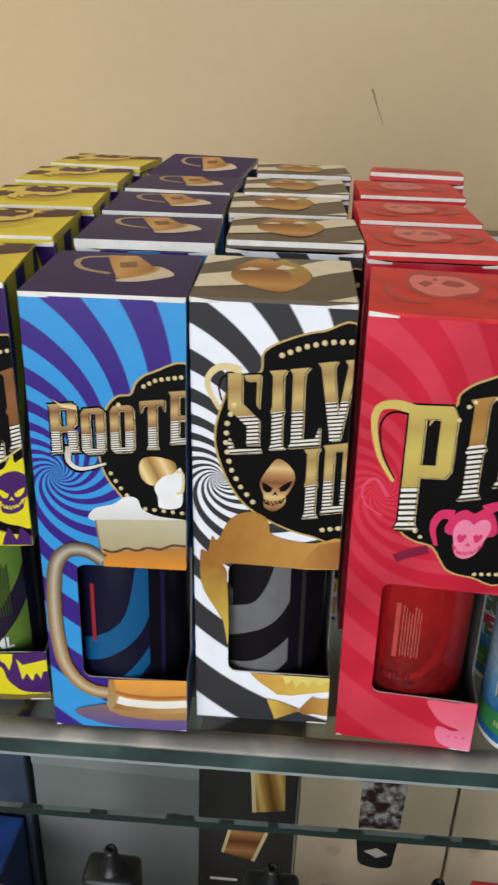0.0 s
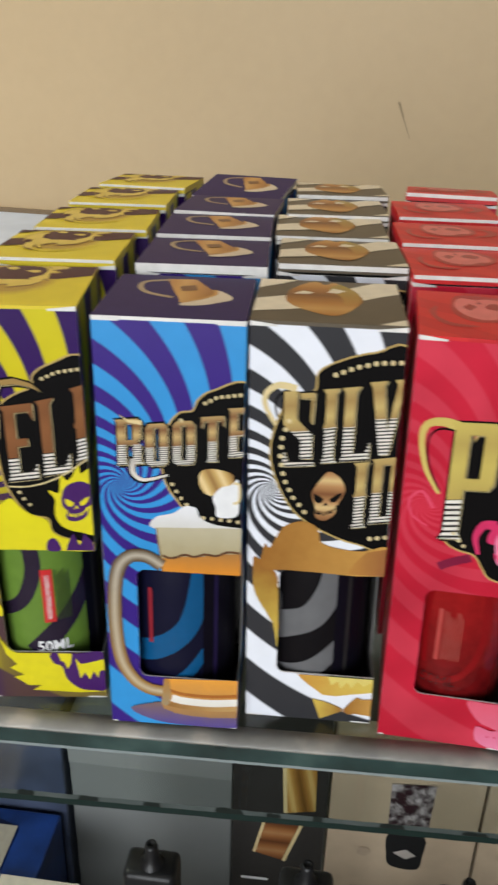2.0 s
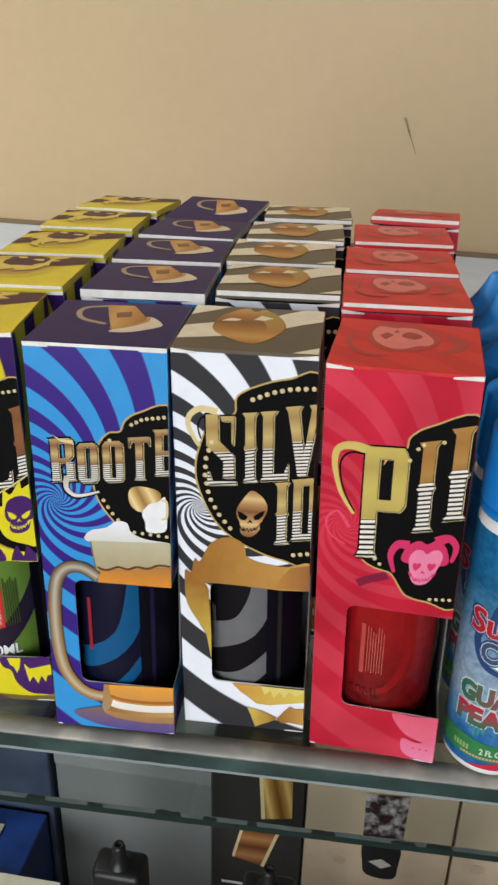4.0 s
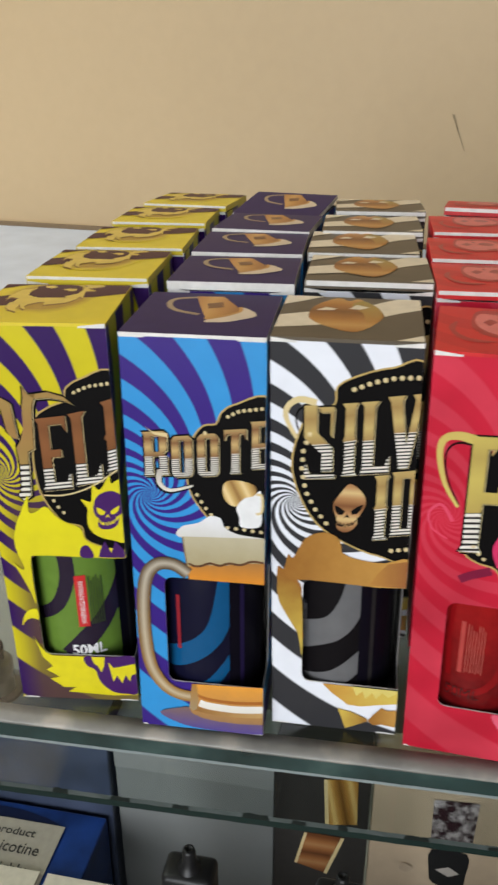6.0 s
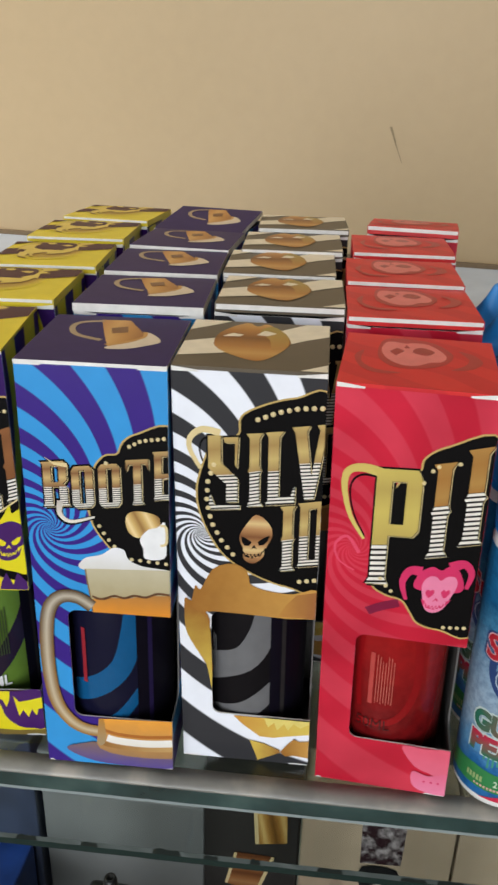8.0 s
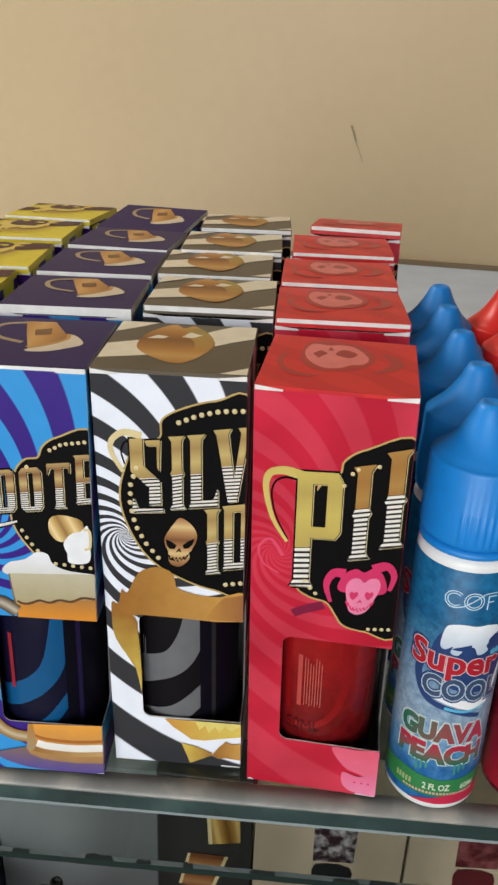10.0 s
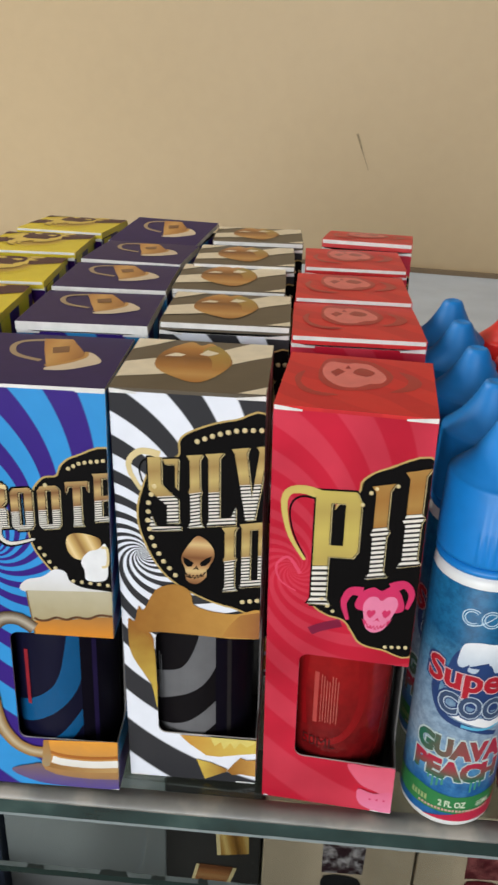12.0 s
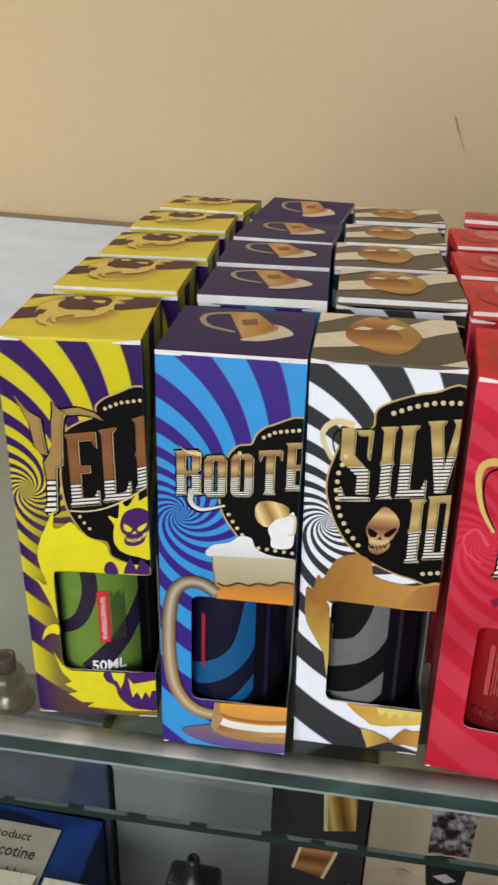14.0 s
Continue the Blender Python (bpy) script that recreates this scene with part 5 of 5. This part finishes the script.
# bottles seen through the carton windows
FILL = {
    "yellow": plain("green_label", (0.13, 0.23, 0.035), 0.25),
    "blue": plain("navy_label", (0.006, 0.006, 0.022), 0.3, gloss=0.2),
    "white": plain("black_label", (0.007, 0.006, 0.007), 0.4, gloss=0.08),
    # opaque red that runs darker towards the foot
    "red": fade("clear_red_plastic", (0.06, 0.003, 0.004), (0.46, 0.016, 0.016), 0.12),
}
ARCS = {
    "yellow": ([([(-1, 63), (0, 52), (-2.8, 42), (-7, 36.5), (-14, 32)], 5.5), ([(-2, 17), (4, 24), (12, 33), (20, 46), (24, 62)], 8.0)], plain("dark_plum_label", (0.022, 0.014, 0.03), 0.25)),
    "blue": ([([(-18, 24), (-9, 26.5), (1, 33), (6.5, 42), (10, 62)], 8.5), ([(-4, 12), (4, 18), (11, 27)], 4.5)], plain("blue_label_arc", (0.006, 0.085, 0.22), 0.22)),
    "white": ([([(-18, 32), (-9.3, 36.6), (0.1, 42), (5.3, 52), (7.6, 64)], 10.5), ([(-12, 15), (0, 20), (10, 29)], 8.0)], plain("grey_label_arc", (0.14, 0.14, 0.145), 0.28)),
    "red": ([([(8, 62), (9, 40), (3, 27), (-9, 24)], 3.0), ([(-9, 62), (-10, 45), (-9, 30)], 2.0)], plain("deep_red_label_arc", (0.26, 0.006, 0.008), 0.15)),
}
FILL_WORDS = {"yellow": "green-labelled bottle with red warning strip inside its carton", "blue": "dark blue bottle inside its carton window", "white": "black and grey bottle inside its carton window", "red": "glossy red bottle inside its carton window"}
for kind, places in COLUMNS.items():
    x, y, turn = places[0]
    ob = tagged(new("liquid_bottle"), FILL_WORDS[kind], "bottle", "bottles inside the cartons")
    lx, ly = LEAN[kind]
    ob.matrix_world = pose(x, y, SHELF + 0.0009, 0, 0, turn) @ pose(W / 2, D / 2 - 0.0015, 0, -math.degrees(ly), math.degrees(lx))
    r = 0.0182
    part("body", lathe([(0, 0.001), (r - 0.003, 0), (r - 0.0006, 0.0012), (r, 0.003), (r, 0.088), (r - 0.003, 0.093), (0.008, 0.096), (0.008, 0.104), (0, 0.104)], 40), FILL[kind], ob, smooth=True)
    part("cap", lathe([(0.0082, 0.096), (0.0125, 0.0962), (0.0125, 0.118), (0.006, 0.124), (0, 0.124)], 28), BLACK, ob, smooth=True)
    for line, width in ARCS[kind][0]:
        part("label_arc", wrapped(shape(band(line, width, 5, 0.2)), r + 0.00008, 0, 0.0), ARCS[kind][1], ob)
    # dark end of the label, with a dim gloss line painted down it
    if kind in ("blue", "white", "yellow"):
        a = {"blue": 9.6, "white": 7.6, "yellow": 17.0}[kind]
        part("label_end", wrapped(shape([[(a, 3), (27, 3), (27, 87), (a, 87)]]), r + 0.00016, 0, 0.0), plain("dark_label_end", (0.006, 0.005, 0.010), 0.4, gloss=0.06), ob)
        part("label_seam", wrapped(shape([[(a + 4.0, 3), (a + 5.6, 3), (a + 5.6, 87), (a + 4.0, 87)]]), r + 0.00020, 0, 0.0), plain("label_gloss_ink", (0.022, 0.014, 0.06) if kind == "blue" else (0.028, 0.026, 0.026), 0.4, gloss=0.06), ob)
    q = r + 0.00030
    if kind == "yellow":
        part("warning_strip", wrapped(shape([[(-1.9, 0), (1.9, 0), (1.9, 21), (-1.9, 21)]]), q, 0.0300, 0.22), plain("warning_red_ink", (0.62, 0.03, 0.03), 0.35), ob, "red warning strip")
        bm = text_mesh("WARNING/AMARAN", 0.0175, 0.0018)
        for v in bm.verts:
            v.co = Vector((-v.co.z + 0.0009, 0, v.co.x + 0.0095))
        part("warning_words", wrapped(bm, q + 0.0001, 0.0305, 0.22), WHITE, ob)
        part("small_print", wrapped(shape([[(2.6 + 0.85 * k, 0), (3.0 + 0.85 * k, 0), (3.0 + 0.85 * k, 20 - (k * 5 % 3)), (2.6 + 0.85 * k, 20 - (k * 5 % 3))] for k in range(6)]), q, 0.0305, 0.22), plain("small_print_ink", (0.04, 0.06, 0.02), 0.4), ob)
        part("volume_words", wrapped(text_mesh("50ML", 0.0118, 0.0046, 0.025), q + 0.0001, 0.0178, 0.26), WHITE, ob)
    elif kind == "blue":
        part("warning_strip", wrapped(shape([[(-0.7, 0), (0.7, 0), (0.7, 21), (-0.7, 21)]]), q, 0.0300, -0.42), plain("dim_red_ink", (0.30, 0.02, 0.03), 0.35), ob)
    elif kind == "white":
        for k in range(2):
            part("small_print", wrapped(shape([[(-4 + 0.8 * k, 0), (-3.7 + 0.8 * k, 0), (-3.7 + 0.8 * k, 17 - k), (-4 + 0.8 * k, 17 - k)]]), q, 0.032, -0.42), plain("grey_print", (0.22, 0.22, 0.23), 0.4), ob)
    else:
        dim = plain("rose_print", (0.50, 0.12, 0.09), 0.4)
        part("warning_strip", wrapped(shape([[(-6.2, 0), (-4.8, 0), (-4.8, 20), (-6.2, 20)]]), q, 0.0325, 0.0), plain("coral_strip", (0.46, 0.06, 0.05), 0.35), ob)
        for k in range(7):
            part("small_print", wrapped(shape([[(-4 + 0.85 * k, 0), (-3.78 + 0.85 * k, 0), (-3.78 + 0.85 * k, 19 - (k * 5 % 4)), (-4 + 0.85 * k, 19 - (k * 5 % 4))]]), q, 0.033 + 0.0006 * (k % 2), 0.0), dim, ob)
        part("volume_words", wrapped(text_mesh("50ML", 0.0110, 0.0040), q, 0.0225, -0.22), plain("dark_red_print", (0.06, 0.003, 0.003), 0.4), ob)

# ---- goods in the case below ----
CREAM = plain("cream_card", (0.50, 0.39, 0.27), 0.45, scale=60)
CHARCOAL = plain("charcoal_card", (0.035, 0.032, 0.030), 0.4)
BLUE_CARD = plain("deep_blue_card", (0.012, 0.05, 0.24), 0.35, amount=0.5, scale=40)
MATT_BLACK = plain("matt_black_plastic", (0.010, 0.010, 0.011), 0.4)
SMOKED = plain("smoked_plastic", (0.05, 0.035, 0.035), 0.15)
BRASS = sheen("brass_print", (0.16, 0.07, 0.015), (0.42, 0.22, 0.05), (0.66, 0.46, 0.16), 0, 0.3, 1.4)
BRONZE = sheen("bronze_print", (0.12, 0.04, 0.015), (0.30, 0.12, 0.04), (0.40, 0.20, 0.08), 2, 0.3, 1.5)
FACE = 0.366


def front_poly(pts, lift, y=FACE):
    bm = bmesh.new()
    f = bm.faces.new([bm.verts.new((x, y - lift, z)) for x, z in pts])
    f.normal_update()
    if f.normal.y > 0:
        f.normal_flip()
    bmesh.ops.triangulate(bm, faces=bm.faces)
    return bm


def marbled(name, dark, light):
    n = Nodes(name, 0.3)
    return n.color(n.ramp(n.noise(110, 4, rough=0.6), [(0.42, dark), (0.62, light)]))


def package(label, x0, x1, z1, card, y=FACE):
    root = tagged(new("package"), label, "package", "packages in the case")
    part("carton_body", box_bm(x0, x1, y, y + 0.035, 0.72, z1, 0.0012), card, root)
    return root


p = package("charcoal package with a brass device picture", -0.0570, 0.0030, 0.935, CHARCOAL)
part("picture", front_poly([(-0.0431, 0.8395), (-0.0235, 0.8340), (-0.0135, 0.8690), (-0.0371, 0.8690)], 0.0008), BRONZE, p)
part("picture", front_poly([(-0.0235, 0.8340), (-0.0212, 0.8335), (-0.0112, 0.8690), (-0.0135, 0.8690)], 0.0010), PALE_GOLD, p)
part("picture", front_poly([(-0.0431, 0.8395), (-0.0412, 0.8390), (-0.0352, 0.8690), (-0.0371, 0.8690)], 0.0010), PALE_GOLD, p)
part("picture", front_poly([(-0.0215, 0.8790), (-0.0040, 0.8830), (-0.0050, 0.9220), (-0.0240, 0.9180)], 0.0008), BRASS, p)
part("picture", front_poly([(-0.0240, 0.8785), (-0.0215, 0.8790), (-0.0240, 0.9180), (-0.0262, 0.9175)], 0.0008), PALE_GOLD, p)
part("print_bar", front_poly([(-0.050, 0.8115), (-0.032, 0.8120), (-0.032, 0.8145), (-0.050, 0.8140)], 0.0008), WHITE, p)
for x0_, x1_, z1_, bar, dev, bx, zb, xb in ((0.0045, 0.0975, 0.930, CHARCOAL, MATT_BLACK, 0.0545, 0.809, 0.0235), (0.0990, 0.1900, 0.936, RED_INK, plain("wine_print", (0.10, 0.012, 0.016), 0.3), 0.1410, 0.828, 0.1165)):
    p = package("cream package with a %s title bar and device picture" % ("charcoal" if bar is CHARCOAL else "red"), x0_, x1_, z1_, CREAM)
    part("title_bar", front_poly([(xb, zb), (xb + 0.047, zb + 0.002), (xb + 0.0495, zb + 0.006), (xb + 0.047, zb + 0.0105), (xb, zb + 0.0095)], 0.0008), bar, p)
    bm = bmesh.new()
    for k in range(9):
        a = xb + 0.003 + k * 0.0046
        f = bm.faces.new([bm.verts.new((u, FACE - 0.0012, v)) for u, v in ((a, zb + 0.0036), (a + 0.0034, zb + 0.0038), (a + 0.0034, zb + 0.0074), (a, zb + 0.0072))])
    part("title_print", bm, CREAM, p)
    part("print_bar", front_poly([(xb + 0.010, zb - 0.011), (xb + 0.034, zb - 0.010), (xb + 0.034, zb - 0.0065), (xb + 0.010, zb - 0.0075)], 0.0008), plain("brown_print", (0.26, 0.18, 0.12), 0.5), p)
    zd = 0.842 if bar is CHARCOAL else 0.852
    part("picture", front_poly(spline([(bx - 0.0080, zd), (bx + 0.0090, zd - 0.001), (bx + 0.0115, zd + 0.012), (bx + 0.0105, zd + 0.030), (bx - 0.0110, zd + 0.030), (bx - 0.0115, zd + 0.012)], 3), 0.0008), dev, p)
    part("picture", front_poly([(bx - 0.0075, zd + 0.013), (bx + 0.001, zd + 0.008), (bx + 0.0075, zd + 0.012), (bx + 0.0005, zd + 0.017)], 0.0011), plain("device_glint_print", (0.42, 0.38, 0.34), 0.4), p)
    part("picture", front_poly([(bx - 0.0125, zd + 0.033), (bx + 0.0125, zd + 0.035), (bx + 0.0135, zd + 0.075), (bx - 0.0135, zd + 0.073)], 0.0008), marbled("marble_print_dark", (0.03, 0.012, 0.016), (0.46, 0.42, 0.42)) if bar is CHARCOAL else marbled("marble_print_wine", (0.07, 0.008, 0.012), (0.22, 0.06, 0.06)), p)
    part("print_mark", front_poly(spline([(bx - 0.030, zd + 0.008), (bx - 0.025, zd + 0.006), (bx - 0.021, zd + 0.011), (bx - 0.028, zd + 0.014)], 3), 0.0008), plain("tan_print", (0.44, 0.34, 0.24), 0.5), p)
p = tagged(new("package"), "deep blue glossy package under the notice card", "package", "packages in the case")
part("carton_body", box_bm(-0.3000, -0.1730, 0.275, 0.366, 0.72, 0.8500, 0.0012), BLUE_CARD, p)
bm = bmesh.new()
bm.faces.new([bm.verts.new((a, b, 0.8506)) for a, b in spline([(-0.28, 0.345), (-0.235, 0.343), (-0.200, 0.352), (-0.235, 0.361), (-0.28, 0.358)], 4)])
part("print_bar", bm, plain("dark_blue_print", (0.006, 0.012, 0.05), 0.3), p)
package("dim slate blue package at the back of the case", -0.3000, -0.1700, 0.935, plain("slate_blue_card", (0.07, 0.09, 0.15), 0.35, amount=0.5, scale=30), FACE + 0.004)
# white card dimmed: the shade in the case is put into its colour
white_pack = package("plain white glossy package", -0.1680, -0.0590, 0.925, plain("dimmed_white_card", (0.22, 0.23, 0.225), 0.22, scale=20), FACE + 0.01)
part("lid_flap", box_bm(-0.1678, -0.0592, FACE + 0.0092, FACE + 0.0099, 0.890, 0.9246), plain("dimmed_flap_card", (0.28, 0.29, 0.285), 0.2, scale=20), white_pack)

notice = tagged(new("notice_card"), "cream nicotine notice card with black words", "card")
notice.matrix_world = pose(-0.1975, 0.352, 0.8518, -89, 0, 0)
part("card", box_bm(-0.105, 0.0, 0.0, 0.0006, -0.058, 0.0), plain("notice_paper", (0.40, 0.36, 0.29), 0.6), notice)
NOTICE_INK = plain("notice_black_ink", (0.05, 0.045, 0.04), 0.5)
for k, line in enumerate(("This product", "contains nicotine", "which is a highly")):
    x = -0.065 if k == 0 else -0.077
    for word in line.split():
        w = 0.0041 * len(word) - 0.0004 * sum(word.count(c) for c in "il")
        tall = 0.0078 if any(c in word for c in "Tdtlhgp") else 0.0056
        bm = text_mesh(word, w, tall, 0.01)
        drop = 0.002 if any(c in word for c in "pg") else 0.0
        for v in bm.verts:
            v.co = v.co + Vector((x + w / 2, -0.0003, -0.0118 - 0.0130 * k - drop))
        part("word", bm, NOTICE_INK, notice)
        x += w + 0.003
second = tagged(new("notice_card"), "plain cream card in the case", "card")
second.matrix_world = pose(-0.2015, 0.316, 0.8536, -89, 0, 0)
part("card", box_bm(-0.100, 0.002, 0.0, 0.0006, -0.036, 0.0), plain("card_paper", (0.66, 0.60, 0.48), 0.6), second)
third = tagged(new("notice_card"), "plain cream card in the case", "card")
third.matrix_world = pose(-0.1440, 0.316, 0.8536, -89, 0, 0)
part("card", box_bm(-0.050, 0.000, 0.0, 0.0006, -0.036, 0.0), plain("card_paper_pale", (0.70, 0.64, 0.52), 0.6), third)


def device(x, y, top, label):
    """A small black vaping device with a narrow mouthpiece."""
    root = tagged(new("vape_device"), label, "vape device", "black devices in the case")
    root.matrix_world = pose(x, y, 0.72)
    h = top - 0.72
    part("body", box_bm(-0.0135, 0.0135, -0.009, 0.009, 0.0, h - 0.013, 0.0035, 3), MATT_BLACK, root, smooth=True)
    part("mouthpiece", lathe([(0.0065, h - 0.0135), (0.0052, h - 0.0115), (0.0036, h - 0.009), (0.0034, h - 0.002), (0.0028, h), (0.0016, h), (0.0014, h - 0.004), (0, h - 0.004)], 20), MATT_BLACK, root, smooth=True)
    part("button", lathe([(0.0022, 0), (0.0022, 0.0006), (0, 0.0007)], 14), SMOKED, root, "", pose(0, -0.0092, h - 0.03, 90))
    return root


for x, y, top in ((-0.0850, 0.267, 0.963), (-0.0075, 0.2675, 0.962), (0.0700, 0.268, 0.963)):
    device(x, y, top, "matt black vaping device with a narrow mouthpiece")

STEEL = plain("brushed_steel", (0.27, 0.255, 0.23), 0.28, 0.85)
tank = tagged(new("atomizer_tank"), "small steel atomizer tank with a dark drip tip", "tank")
tank.matrix_world = pose(-0.1530, 0.232, Z2) @ Matrix.Diagonal((1.04, 1.04, 1.24, 1.0))
part("base", lathe([(0, 0), (0.0092, 0), (0.0096, 0.0004), (0.0096, 0.0014), (0.0090, 0.0018), (0, 0.0018)], 28), SMOKED, tank, smooth=True)
part("body", lathe([(0.0064, 0.0016), (0.0064, 0.0050), (0.0058, 0.0056), (0.0058, 0.0080), (0.0068, 0.0086), (0.0068, 0.0126), (0.0060, 0.0136), (0.0040, 0.0142), (0, 0.0142)], 32), STEEL, tank, smooth=True)
part("drip_tip", lathe([(0.0040, 0.0141), (0.0034, 0.0156), (0.0042, 0.0170), (0.0040, 0.0196), (0.0024, 0.0198), (0.0022, 0.016), (0, 0.016)], 24), SMOKED, tank, smooth=True)
